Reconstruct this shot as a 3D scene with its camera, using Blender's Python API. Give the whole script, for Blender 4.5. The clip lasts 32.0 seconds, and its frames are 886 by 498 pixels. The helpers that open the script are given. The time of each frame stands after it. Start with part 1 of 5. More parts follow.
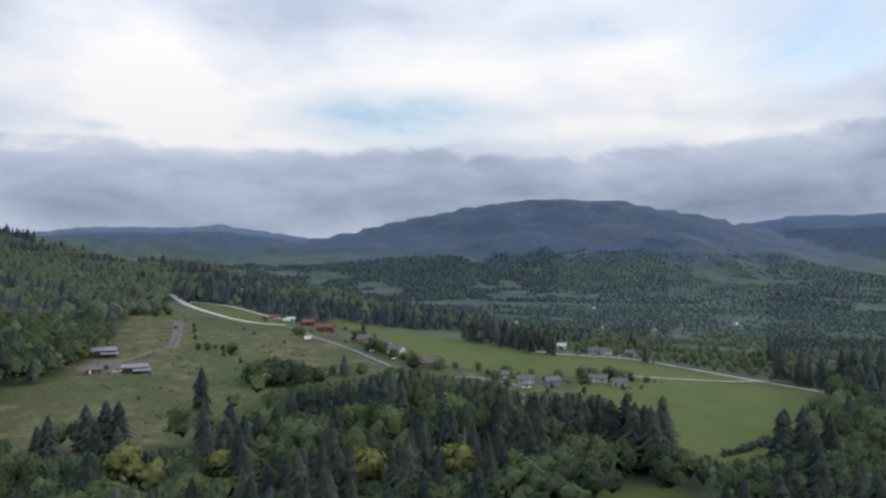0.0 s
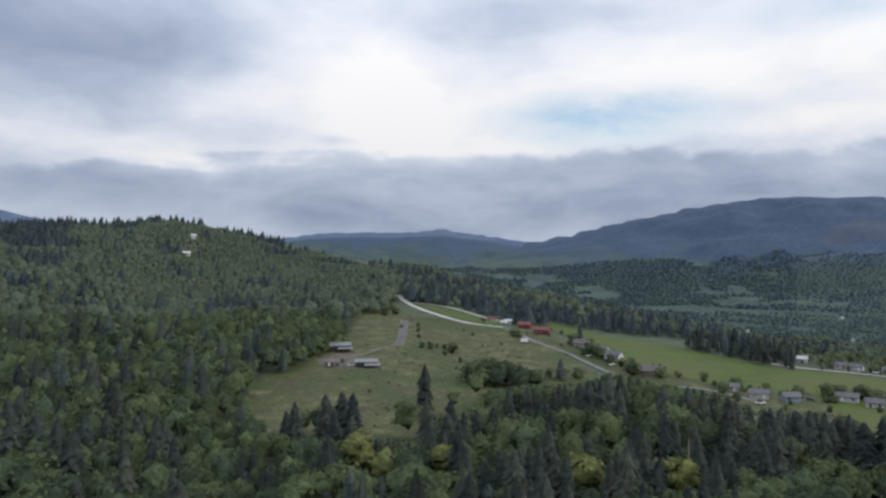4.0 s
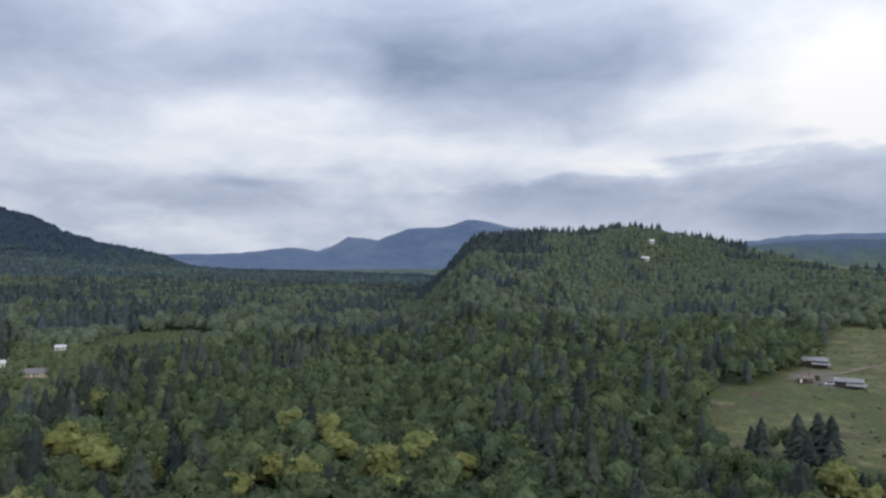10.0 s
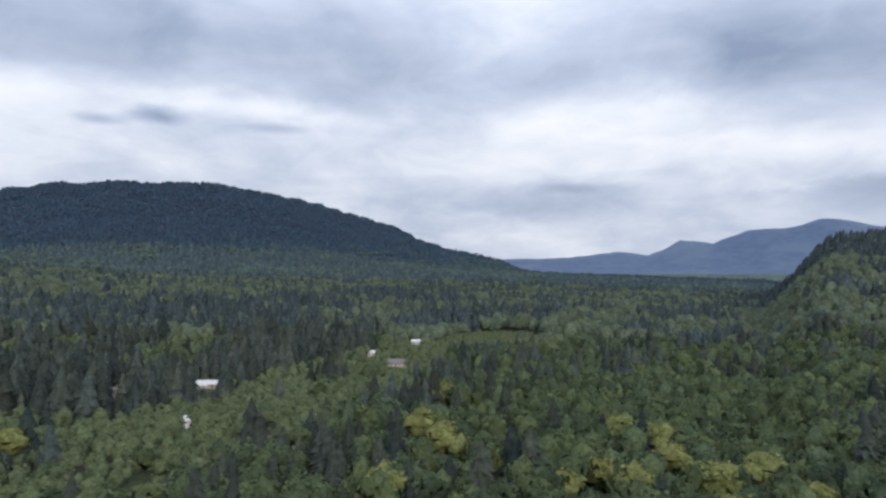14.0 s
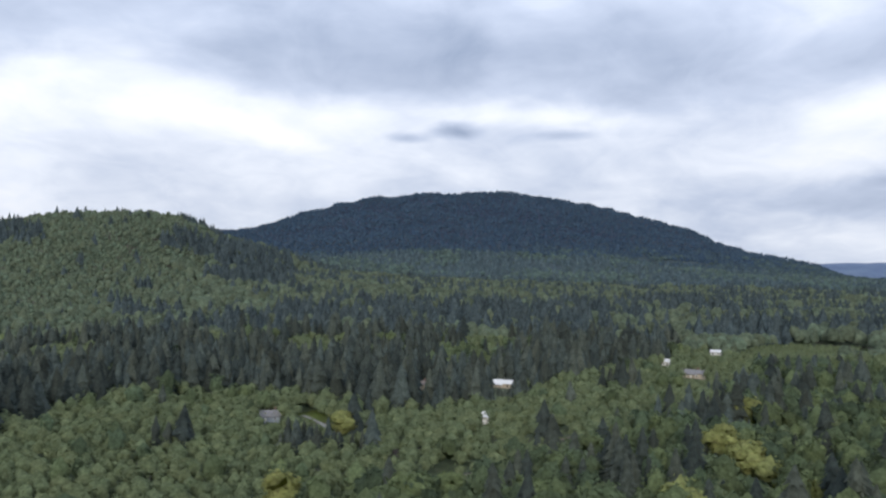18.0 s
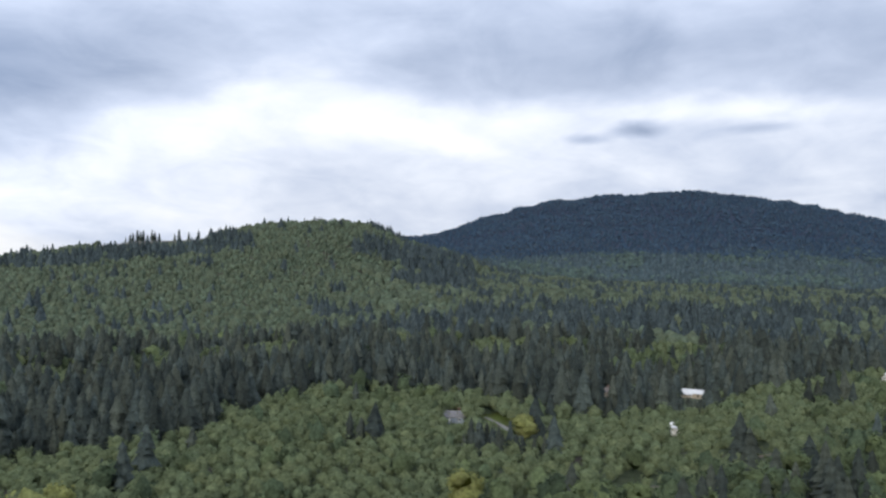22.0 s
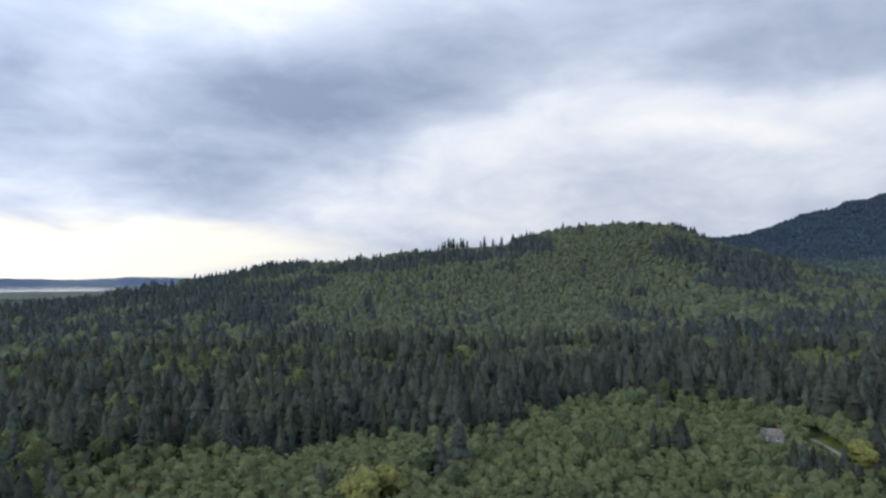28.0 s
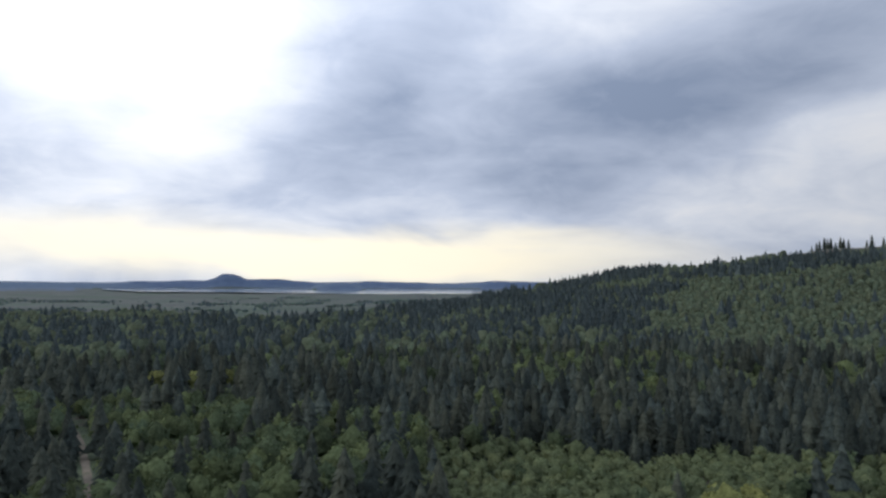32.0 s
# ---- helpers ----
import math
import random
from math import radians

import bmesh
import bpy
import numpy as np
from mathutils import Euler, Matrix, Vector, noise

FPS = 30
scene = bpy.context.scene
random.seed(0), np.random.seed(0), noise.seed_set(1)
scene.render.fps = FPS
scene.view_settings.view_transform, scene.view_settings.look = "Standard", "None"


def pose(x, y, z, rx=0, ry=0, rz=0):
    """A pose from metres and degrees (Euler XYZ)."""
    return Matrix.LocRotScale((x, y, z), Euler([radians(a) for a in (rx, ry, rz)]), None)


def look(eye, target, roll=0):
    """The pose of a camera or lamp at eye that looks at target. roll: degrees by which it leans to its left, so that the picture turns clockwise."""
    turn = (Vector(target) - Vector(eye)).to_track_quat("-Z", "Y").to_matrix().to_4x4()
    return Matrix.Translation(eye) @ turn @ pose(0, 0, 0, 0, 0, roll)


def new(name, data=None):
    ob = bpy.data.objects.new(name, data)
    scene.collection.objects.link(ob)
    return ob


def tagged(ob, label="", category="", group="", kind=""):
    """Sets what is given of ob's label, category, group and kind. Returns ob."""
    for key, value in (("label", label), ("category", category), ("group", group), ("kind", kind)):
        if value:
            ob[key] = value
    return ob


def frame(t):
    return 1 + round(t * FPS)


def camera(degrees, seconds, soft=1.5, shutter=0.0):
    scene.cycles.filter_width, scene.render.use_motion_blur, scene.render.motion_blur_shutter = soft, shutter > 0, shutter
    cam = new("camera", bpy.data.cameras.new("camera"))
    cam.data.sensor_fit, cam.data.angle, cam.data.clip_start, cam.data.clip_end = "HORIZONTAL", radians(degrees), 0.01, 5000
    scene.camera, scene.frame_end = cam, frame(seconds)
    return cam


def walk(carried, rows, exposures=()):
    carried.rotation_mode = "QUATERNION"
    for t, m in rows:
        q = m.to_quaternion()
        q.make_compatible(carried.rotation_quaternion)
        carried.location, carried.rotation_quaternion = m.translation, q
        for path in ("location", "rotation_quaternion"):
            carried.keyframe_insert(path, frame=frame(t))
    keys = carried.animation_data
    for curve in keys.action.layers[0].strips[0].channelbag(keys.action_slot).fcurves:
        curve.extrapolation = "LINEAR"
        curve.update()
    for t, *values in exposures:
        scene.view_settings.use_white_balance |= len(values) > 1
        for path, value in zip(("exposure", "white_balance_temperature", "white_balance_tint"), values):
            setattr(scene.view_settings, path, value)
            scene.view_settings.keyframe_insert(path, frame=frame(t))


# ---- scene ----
cam = camera(64.2, 32.0, soft=2.6)
PATH = [
    (0, pose(0, 0, 75, 91.39, -0.17, -8.80)),
    (0.5, pose(0, 0, 75, 91.41, -0.18, -5.09)),
    (1, pose(0, 0, 75, 91.44, -0.20, -1.56)),
    (1.5, pose(0, 0, 75, 91.48, -0.25, 1.40)),
    (2, pose(0, 0, 75, 91.48, -0.29, 2.36)),
    (2.5, pose(0, 0, 75, 91.49, -0.31, 3.20)),
    (4.5, pose(0, 0, 75, 91.58, -0.44, 10.50)),
    (5, pose(0, 0, 75, 91.59, -0.42, 12.85)),
    (5.5, pose(0, 0, 75, 91.63, -0.45, 17.20)),
    (6, pose(0, 0, 75, 91.63, -0.49, 19.54)),
    (6.5, pose(0, 0, 75, 91.63, -0.55, 22.09)),
    (7, pose(0, 0, 75, 91.63, -0.59, 25.04)),
    (7.5, pose(0, 0, 75, 91.61, -0.61, 28.92)),
    (8, pose(0, 0, 75, 91.59, -0.61, 32.18)),
    (8.5, pose(0, 0, 75, 91.61, -0.63, 35.35)),
    (9, pose(0, 0, 75, 91.62, -0.68, 38.52)),
    (9.5, pose(0, 0, 75, 91.61, -0.67, 41.33)),
    (10, pose(0, 0, 75, 91.60, -0.72, 44.52)),
    (10.5, pose(0, 0, 75, 91.59, -0.76, 47.55)),
    (11, pose(0, 0, 75, 91.57, -0.75, 50.62)),
    (11.5, pose(0, 0, 75, 91.59, -0.77, 53.85)),
    (12, pose(0, 0, 75, 91.58, -0.80, 57.24)),
    (12.5, pose(0, 0, 75, 91.58, -0.84, 60.45)),
    (13, pose(0, 0, 75, 91.57, -0.87, 63.86)),
    (13.5, pose(0, 0, 75, 91.58, -0.88, 67.31)),
    (14, pose(0, 0, 75, 91.59, -0.89, 70.72)),
    (14.5, pose(0, 0, 75, 91.59, -0.88, 74.14)),
    (15, pose(0, 0, 75, 91.58, -0.93, 77.54)),
    (15.5, pose(0, 0, 75, 91.55, -0.91, 80.74)),
    (17.5, pose(0, 0, 75, 91.59, -1.00, 91.74)),
    (18, pose(0, 0, 75, 91.61, -0.98, 93.95)),
    (18.5, pose(0, 0, 75, 91.63, -0.91, 95.98)),
    (19, pose(0, 0, 75, 91.64, -0.91, 98.06)),
    (19.5, pose(0, 0, 75, 91.65, -0.84, 100.05)),
    (20, pose(0, 0, 75, 91.67, -0.81, 102.00)),
    (20.5, pose(0, 0, 75, 91.69, -0.78, 103.90)),
    (21, pose(0, 0, 75, 91.69, -0.76, 105.65)),
    (21.5, pose(0, 0, 75, 91.72, -0.74, 107.15)),
    (22, pose(0, 0, 75, 91.73, -0.68, 108.46)),
    (22.5, pose(0, 0, 75, 91.71, -0.63, 109.78)),
    (23, pose(0, 0, 75, 91.72, -0.58, 111.20)),
    (23.5, pose(0, 0, 75, 91.74, -0.55, 113.11)),
    (24, pose(0, 0, 75, 91.74, -0.52, 115.17)),
    (24.5, pose(0, 0, 75, 91.76, -0.52, 117.19)),
    (26.5, pose(0, 0, 75, 91.82, -0.43, 125.30)),
    (27, pose(0, 0, 75, 91.82, -0.44, 128.06)),
    (27.5, pose(0, 0, 75, 91.83, -0.40, 130.66)),
    (28, pose(0, 0, 75, 91.83, -0.39, 132.34)),
    (28.5, pose(0, 0, 75, 91.83, -0.35, 133.74)),
    (29, pose(0, 0, 75, 91.87, -0.29, 137.22)),
    (29.5, pose(0, 0, 75, 91.90, -0.27, 141.62)),
    (30, pose(0, 0, 75, 91.93, -0.33, 146.01)),
    (30.5, pose(0, 0, 75, 91.96, -0.34, 150.32)),
    (31, pose(0, 0, 75, 91.97, -0.38, 154.06)),
    (31.5, pose(0, 0, 75, 91.99, -0.36, 157.23)),
    (32, pose(0, 0, 75, 92.01, -0.35, 160.28)),
]
walk(cam, PATH, [(0.0, -0.10), (6.0, -0.12), (9.5, -0.05), (13.0, 0.04), (15.0, 0.18), (17.5, 0.22), (20.0, 0.25), (24.0, 0.20), (27.0, 0.05), (29.0, -0.10), (32.0, -0.35)])

# ---- sky and sun ----
SUN_BEARING, SUN_HEIGHT = 268.0, 20.0

# clouds: bearing, height, half width, half height (degrees), lightness
BRIGHT_CLOUDS = [
    (-18, 17, 16, 5, 0.30), (-6, 13, 34, 4, 0.22), (16, 16, 10, 6, 0.14), (-12, 10.4, 40, 1.0, 0.16), (14, 14, 9, 6, 0.30), (53, 12.5, 11, 2.6, 0.25), (44, 9, 22, 1.2, 0.20),
    (60, 11.5, 11, 6, 0.06), (89, 12.5, 10, 1.3, 0.25), (122, 11.5, 15, 3, 0.26), (104, 11, 11, 2, 0.16), (145, 20, 10, 3, 0.14), (182, 19, 14, 7, 0.60), (182, 8.5, 8, 2, 0.15),
]
GREY_CLOUDS = [
    (34, 16, 14, 4, -0.30), (64, 6, 11, 2.0, -0.15), (82, 18, 13, 4, -0.22), (102, 16, 11, 4, -0.26), (142, 13.5, 14, 5, -0.26), (155, 14, 13, 6, -0.32), (44, 15, 13, 6, -0.12), (86, 18, 10, 5, -0.12), (110, 20, 10, 4, -0.25),
    (134, 17, 12, 5, -0.30), (3, 19, 14, 3, -0.12), (168, 8.7, 9, 3, -0.30), (52, 17, 9, 6, -0.35), (97, 18, 14, 5, -0.12), (76, 19, 8, 4, -0.15), (168, 17, 8, 6, -0.18), (152, 7, 9, 3, -0.18),
]
CLOUDLETS = [(96.6, 10.7, 1.6, 0.40, -0.30), (92.9, 11.3, 1.9, 0.50, -0.42), (84.3, 10.8, 2.0, 0.40, -0.26), (17.5, 10.2, 1.8, 0.35, -0.25), (170.5, 2.5, 0.8, 0.12, -0.5), (60.5, 6.4, 2.4, 0.35, -0.2)]
# the flat-topped grey bank along the northern sky: bearing, height of its top and of its foot (degrees)
BANK = [(-60, 10.4, 3.0), (-41, 10.0, 3.6), (-28, 9.3, 3.2), (-16, 9.1, 3.0), (0, 9.6, 3.0), (12, 9.2, 2.6), (22, 8.6, 3.4), (30, 8.0, 4.6), (40, 7.2, 5.4), (47, 6.4, 5.8)]
BLUE_HOLES = [(-5, 11.9, 8, 1.9, 1.0), (-37, 16.5, 7, 3.2, 0.95), (-20, 18.5, 6, 1.6, 0.5)]
SUNWARD = [(185, 13, 42, 24, 0.55)]
GLOW = [(166, 1.2, 22, 2.0, 1.3), (184, 2.6, 16, 2.0, 0.6)]


def make_sky():
    world = bpy.data.worlds.new("overcast_sky")
    scene.world = world
    world.use_nodes = True
    tree = world.node_tree
    tree.nodes.clear()

    def node(kind, **settings):
        n = tree.nodes.new(kind)
        for key, value in settings.items():
            if key == "operation":
                n.operation = value
            elif key == "vector_type":
                n.vector_type = value
            elif key == "data_type":
                n.data_type = value
        return n

    def put(n, index, value):
        if hasattr(value, "is_linked"):
            tree.links.new(value, n.inputs[index])
        else:
            n.inputs[index].default_value = value

    def maths(op, a, b=0.0, c=None):
        n = node("ShaderNodeMath", operation=op)
        put(n, 0, a), put(n, 1, b)
        if c is not None:
            put(n, 2, c)
        return n.outputs[0]

    def vecs(op, a, b=(0, 0, 0)):
        n = node("ShaderNodeVectorMath", operation=op)
        put(n, 0, a), put(n, 1, b)
        return n

    way = node("ShaderNodeTexCoord").outputs["Generated"]
    split = node("ShaderNodeSeparateXYZ")
    put(split, 0, way)
    up = maths("MAXIMUM", split.outputs[2], 0.0)
    # a flat cloud layer seen in perspective
    low = maths("ADD", up, 0.30)
    flat = node("ShaderNodeCombineXYZ")
    put(flat, 0, maths("DIVIDE", split.outputs[0], low))
    put(flat, 1, maths("DIVIDE", split.outputs[1], low))

    def cloud_noise(scale, detail, rough, source, distort=0.4):
        n = node("ShaderNodeTexNoise")
        put(n, "Vector", source)
        put(n, "Scale", scale), put(n, "Detail", detail), put(n, "Roughness", rough), put(n, "Distortion", distort)
        return n

    warp = cloud_noise(1.1, 4, 0.55, flat.outputs[0])
    shift = vecs("SUBTRACT", warp.outputs["Color"], (0.5, 0.5, 0.5)).outputs[0]
    bent = vecs("ADD", way, vecs("MULTIPLY", shift, (0.22, 0.22, 0.10)).outputs[0]).outputs[0]
    # streaks: the same sky drawn out sideways, for edges and ripples that lie flat
    bearing = maths("MULTIPLY", maths("ARCTAN2", maths("MULTIPLY", split.outputs[0], -1.0), split.outputs[1]), 57.2958)
    height = maths("MULTIPLY", maths("ARCSINE", split.outputs[2]), 57.2958)
    drawn = node("ShaderNodeCombineXYZ")
    put(drawn, 0, split.outputs[0]), put(drawn, 1, split.outputs[1]), put(drawn, 2, maths("MULTIPLY", split.outputs[2], 4.2))
    streaks = cloud_noise(4.5, 6, 0.52, drawn.outputs[0], 0.7)
    nudge = vecs("SUBTRACT", streaks.outputs["Color"], (0.5, 0.5, 0.5)).outputs[0]
    rippled = vecs("ADD", way, vecs("MULTIPLY", nudge, (0.05, 0.05, 0.022)).outputs[0]).outputs[0]

    def ramped(value, lo, hi):
        r = node("ShaderNodeMapRange")
        r.interpolation_type = "SMOOTHSTEP"
        put(r, 0, value), put(r, 1, lo), put(r, 2, hi)
        return r.outputs[0]

    def along(rows, column):
        """A height in degrees that changes with the bearing."""
        curve = node("ShaderNodeFloatCurve")
        put(curve, 1, maths("MULTIPLY_ADD", bearing, 1 / 120, 0.5))
        line = curve.mapping.curves[0]
        for n, row in enumerate(rows):
            u, v = row[0] / 120 + 0.5, row[column] / 20
            if n == 0:
                line.points[0].location = (u, v)
            elif n == len(rows) - 1:
                line.points[-1].location = (u, v)
            else:
                line.points.new(u, v)
        curve.mapping.update()
        return maths("MULTIPLY", curve.outputs[0], 20.0)

    def blobs(rows, bent=bent):
        total = None
        for b, h, w, v, amount in rows:
            a, e = radians(b), radians(h)
            m = node("ShaderNodeMapping", vector_type="TEXTURE")
            put(m, 0, bent)
            m.inputs["Location"].default_value = (-math.sin(a) * math.cos(e), math.cos(a) * math.cos(e), math.sin(e))
            m.inputs["Rotation"].default_value = (e, 0, a)
            m.inputs["Scale"].default_value = (math.sin(radians(w)), 0.6, math.sin(radians(v)))
            r = node("ShaderNodeMapRange")
            r.interpolation_type = "SMOOTHSTEP"
            put(r, 0, vecs("LENGTH", m.outputs[0]).outputs["Value"])
            put(r, 1, 0.0), put(r, 2, 1.7), put(r, 3, amount), put(r, 4, 0.0)
            total = r.outputs[0] if total is None else maths("ADD", total, r.outputs[0])
        return total

    rolls = cloud_noise(1.6, 5, 0.5, flat.outputs[0], 0.5).outputs["Fac"]
    wisps = cloud_noise(5.0, 6, 0.58, flat.outputs[0], 0.6).outputs["Fac"]
    light = maths("ADD", maths("MULTIPLY_ADD", rolls, 0.90, 0.11), maths("MULTIPLY_ADD", wisps, 0.36, -0.18))
    light = maths("ADD", light, maths("MULTIPLY_ADD", streaks.outputs["Fac"], 0.26, -0.13))
    light = maths("ADD", light, maths("ADD", blobs(BRIGHT_CLOUDS), blobs(GREY_CLOUDS)))
    light = maths("ADD", light, blobs(CLOUDLETS, rippled))
    ragged = maths("MULTIPLY_ADD", streaks.outputs["Fac"], 3.4, -1.7)
    ragged = maths("ADD", height, maths("ADD", ragged, maths("MULTIPLY_ADD", wisps, 1.6, -0.8)))
    over, under = maths("SUBTRACT", ragged, along(BANK, 1)), maths("SUBTRACT", ragged, along(BANK, 2))
    bank = maths("MULTIPLY", maths("SUBTRACT", 1.0, ramped(over, -0.55, 0.35)), ramped(under, -2.6, 1.4))
    bank = maths("MULTIPLY", bank, maths("MULTIPLY", ramped(bearing, -75.0, -50.0), maths("SUBTRACT", 1.0, ramped(bearing, 34.0, 54.0))))
    light = maths("SUBTRACT", light, maths("MULTIPLY", bank, 0.30))
    ramp = node("ShaderNodeValToRGB")
    put(ramp, 0, light)
    stops = ramp.color_ramp.elements
    stops[0].position, stops[0].color = 0.0, (0.25, 0.315, 0.45, 1)
    stops[1].position, stops[1].color = 0.95, (0.98, 0.98, 1.0, 1)
    mid = stops.new(0.42)
    mid.color = (0.515, 0.585, 0.735, 1)
    mid = stops.new(0.68)
    mid.color = (0.755, 0.806, 0.912, 1)

    def blend(fac, a, b):
        n = node("ShaderNodeMix", data_type="RGBA")
        put(n, 0, fac)
        put(n, 6, a), put(n, 7, b)
        return n.outputs[2]

    cloud = blend(blobs(GLOW), ramp.outputs[0], (1.16, 1.08, 0.88, 1))
    # an overcast sky is about three times as bright overhead as at the horizon
    gain = maths("MULTIPLY_ADD", maths("POWER", up, 1.5), 13.0, 8.8)
    gain = maths("MULTIPLY", gain, maths("ADD", blobs(SUNWARD), 1.0))
    bright = vecs("SCALE", cloud)
    put(bright, "Scale", gain)
    blue = node("ShaderNodeTexSky")
    blue.sky_type, blue.sun_disc = "NISHITA", False
    blue.sun_elevation, blue.sun_rotation = radians(SUN_HEIGHT), radians(-SUN_BEARING)
    clear = vecs("SCALE", blue.outputs[0])
    put(clear, "Scale", 2.2)
    gap = node("ShaderNodeMath", operation="MULTIPLY")
    gap.use_clamp = True
    put(gap, 0, blobs(BLUE_HOLES, rippled)), put(gap, 1, maths("MULTIPLY", maths("SUBTRACT", 1.0, bank), maths("MULTIPLY_ADD", wisps, 3.0, -0.7)))
    colour = blend(gap.outputs[0], bright.outputs[0], clear.outputs[0])
    back = node("ShaderNodeBackground")
    put(back, "Color", colour), put(back, "Strength", 0.1)
    tree.links.new(back.outputs[0], node("ShaderNodeOutputWorld").inputs[0])


make_sky()
sun = new("sun", bpy.data.lights.new("sun", "SUN"))
sun.data.energy, sun.data.angle, sun.data.color = 2.2, radians(14), (1.0, 0.94, 0.84)
sun_at = (-math.sin(radians(SUN_BEARING)) * math.cos(radians(SUN_HEIGHT)), math.cos(radians(SUN_BEARING)) * math.cos(radians(SUN_HEIGHT)), math.sin(radians(SUN_HEIGHT)))
sun.matrix_world = look([900 * c for c in sun_at], (0, 0, 0))


# ---- materials ----
def material(name, colours, scale=1.0, detail=6, rough=0.85, bump=0.0, bump_scale=None, tint=0.0, per_object=0.0, per_island=0.0,
             metal=0.0, spots=None, spot_scale=0.02, patch=None, patch_scale=0.004, coords="Object", gloss=0.25, alt=None, foliage=0.0, mottle=0.0, mottle_scale=1.0):
    """A surface whose colours run along a noise, with an optional second set of spots and a large-scale patch colour."""
    mat = bpy.data.materials.new(name)
    mat.use_nodes = True
    tree = mat.node_tree
    shader = tree.nodes["Principled BSDF"]
    link = tree.links.new
    where = tree.nodes.new("ShaderNodeTexCoord").outputs[coords]

    def noise_at(s, d=5, r=0.6):
        n = tree.nodes.new("ShaderNodeTexNoise")
        link(where, n.inputs["Vector"])
        n.inputs["Scale"].default_value, n.inputs["Detail"].default_value, n.inputs["Roughness"].default_value = s, d, r
        return n.outputs["Fac"]

    def mix(fac, a, b):
        n = tree.nodes.new("ShaderNodeMix")
        n.data_type = "RGBA"
        for index, value in ((0, fac), (6, a), (7, b)):
            if hasattr(value, "is_linked"):
                link(value, n.inputs[index])
            else:
                n.inputs[index].default_value = value if index == 0 else (*value, 1)
        return n.outputs[2]

    def band(fac, lo, hi):
        n = tree.nodes.new("ShaderNodeMapRange")
        n.interpolation_type = "SMOOTHSTEP"
        link(fac, n.inputs[0])
        n.inputs[1].default_value, n.inputs[2].default_value = lo, hi
        return n.outputs[0]

    grain = noise_at(scale, detail)
    ramp = tree.nodes.new("ShaderNodeValToRGB")
    link(grain, ramp.inputs[0])
    stops = ramp.color_ramp.elements
    for i, c in enumerate(colours):
        at = 0.3 + 0.4 * i / max(1, len(colours) - 1)
        stop = stops[i] if i < 2 else stops.new(at)
        stop.position, stop.color = at, (*c, 1)
    colour = ramp.outputs[0]
    if patch:
        colour = mix(band(noise_at(patch_scale, 5, 0.62), 0.46, 0.60), colour, patch)
    if spots:
        colour = mix(band(noise_at(spot_scale, 6, 0.68), 0.54, 0.64), colour, spots)
    if alt:
        if per_object:
            share = tree.nodes.new("ShaderNodeObjectInfo").outputs["Random"]
        else:
            n = tree.nodes.new("ShaderNodeAttribute")
            n.attribute_name = "hue"
            share = n.outputs["Fac"]
        colour = mix(share, colour, alt)
    factor = None
    if mottle:
        n = tree.nodes.new("ShaderNodeMapRange")
        link(noise_at(mottle_scale, 3, 0.65), n.inputs[0])
        n.inputs[1].default_value, n.inputs[2].default_value = 0.34, 0.66
        n.inputs[3].default_value, n.inputs[4].default_value = 1 - mottle, 1 + mottle
        factor = n.outputs[0]
    for amount, source in ((tint, "tint"), (per_object, "object"), (per_island, "island")):
        if not amount:
            continue
        if source == "tint":
            n = tree.nodes.new("ShaderNodeAttribute")
            n.attribute_name = "tint"
            out = n.outputs["Fac"]
        elif source == "object":
            out = tree.nodes.new("ShaderNodeObjectInfo").outputs["Random"]
        else:
            out = tree.nodes.new("ShaderNodeNewGeometry").outputs["Random Per Island"]
        m = tree.nodes.new("ShaderNodeMath")
        m.operation = "MULTIPLY_ADD"
        link(out, m.inputs[0])
        m.inputs[1].default_value, m.inputs[2].default_value = 2 * amount, 1 - amount
        if factor is None:
            factor = m.outputs[0]
        else:
            k = tree.nodes.new("ShaderNodeMath")
            k.operation = "MULTIPLY"
            link(factor, k.inputs[0]), link(m.outputs[0], k.inputs[1])
            factor = k.outputs[0]
    if factor is not None:
        s = tree.nodes.new("ShaderNodeVectorMath")
        s.operation = "SCALE"
        link(colour, s.inputs[0]), link(factor, s.inputs["Scale"])
        colour = s.outputs[0]
    link(colour, shader.inputs["Base Color"])
    shader.inputs["Roughness"].default_value, shader.inputs["Metallic"].default_value = rough, metal
    shader.inputs["Specular IOR Level"].default_value = gloss
    if foliage:
        thin = tree.nodes.new("ShaderNodeBsdfTranslucent")
        link(colour, thin.inputs[0])
        both = tree.nodes.new("ShaderNodeMixShader")
        both.inputs[0].default_value = foliage
        link(shader.outputs[0], both.inputs[1]), link(thin.outputs[0], both.inputs[2])
        link(both.outputs[0], tree.nodes["Material Output"].inputs[0])
    if bump:
        b = tree.nodes.new("ShaderNodeBump")
        b.inputs["Strength"].default_value, b.inputs["Distance"].default_value = min(1.0, bump), bump
        link(noise_at(bump_scale or scale * 3, 6, 0.65), b.inputs["Height"])
        link(b.outputs[0], shader.inputs["Normal"])
    return mat


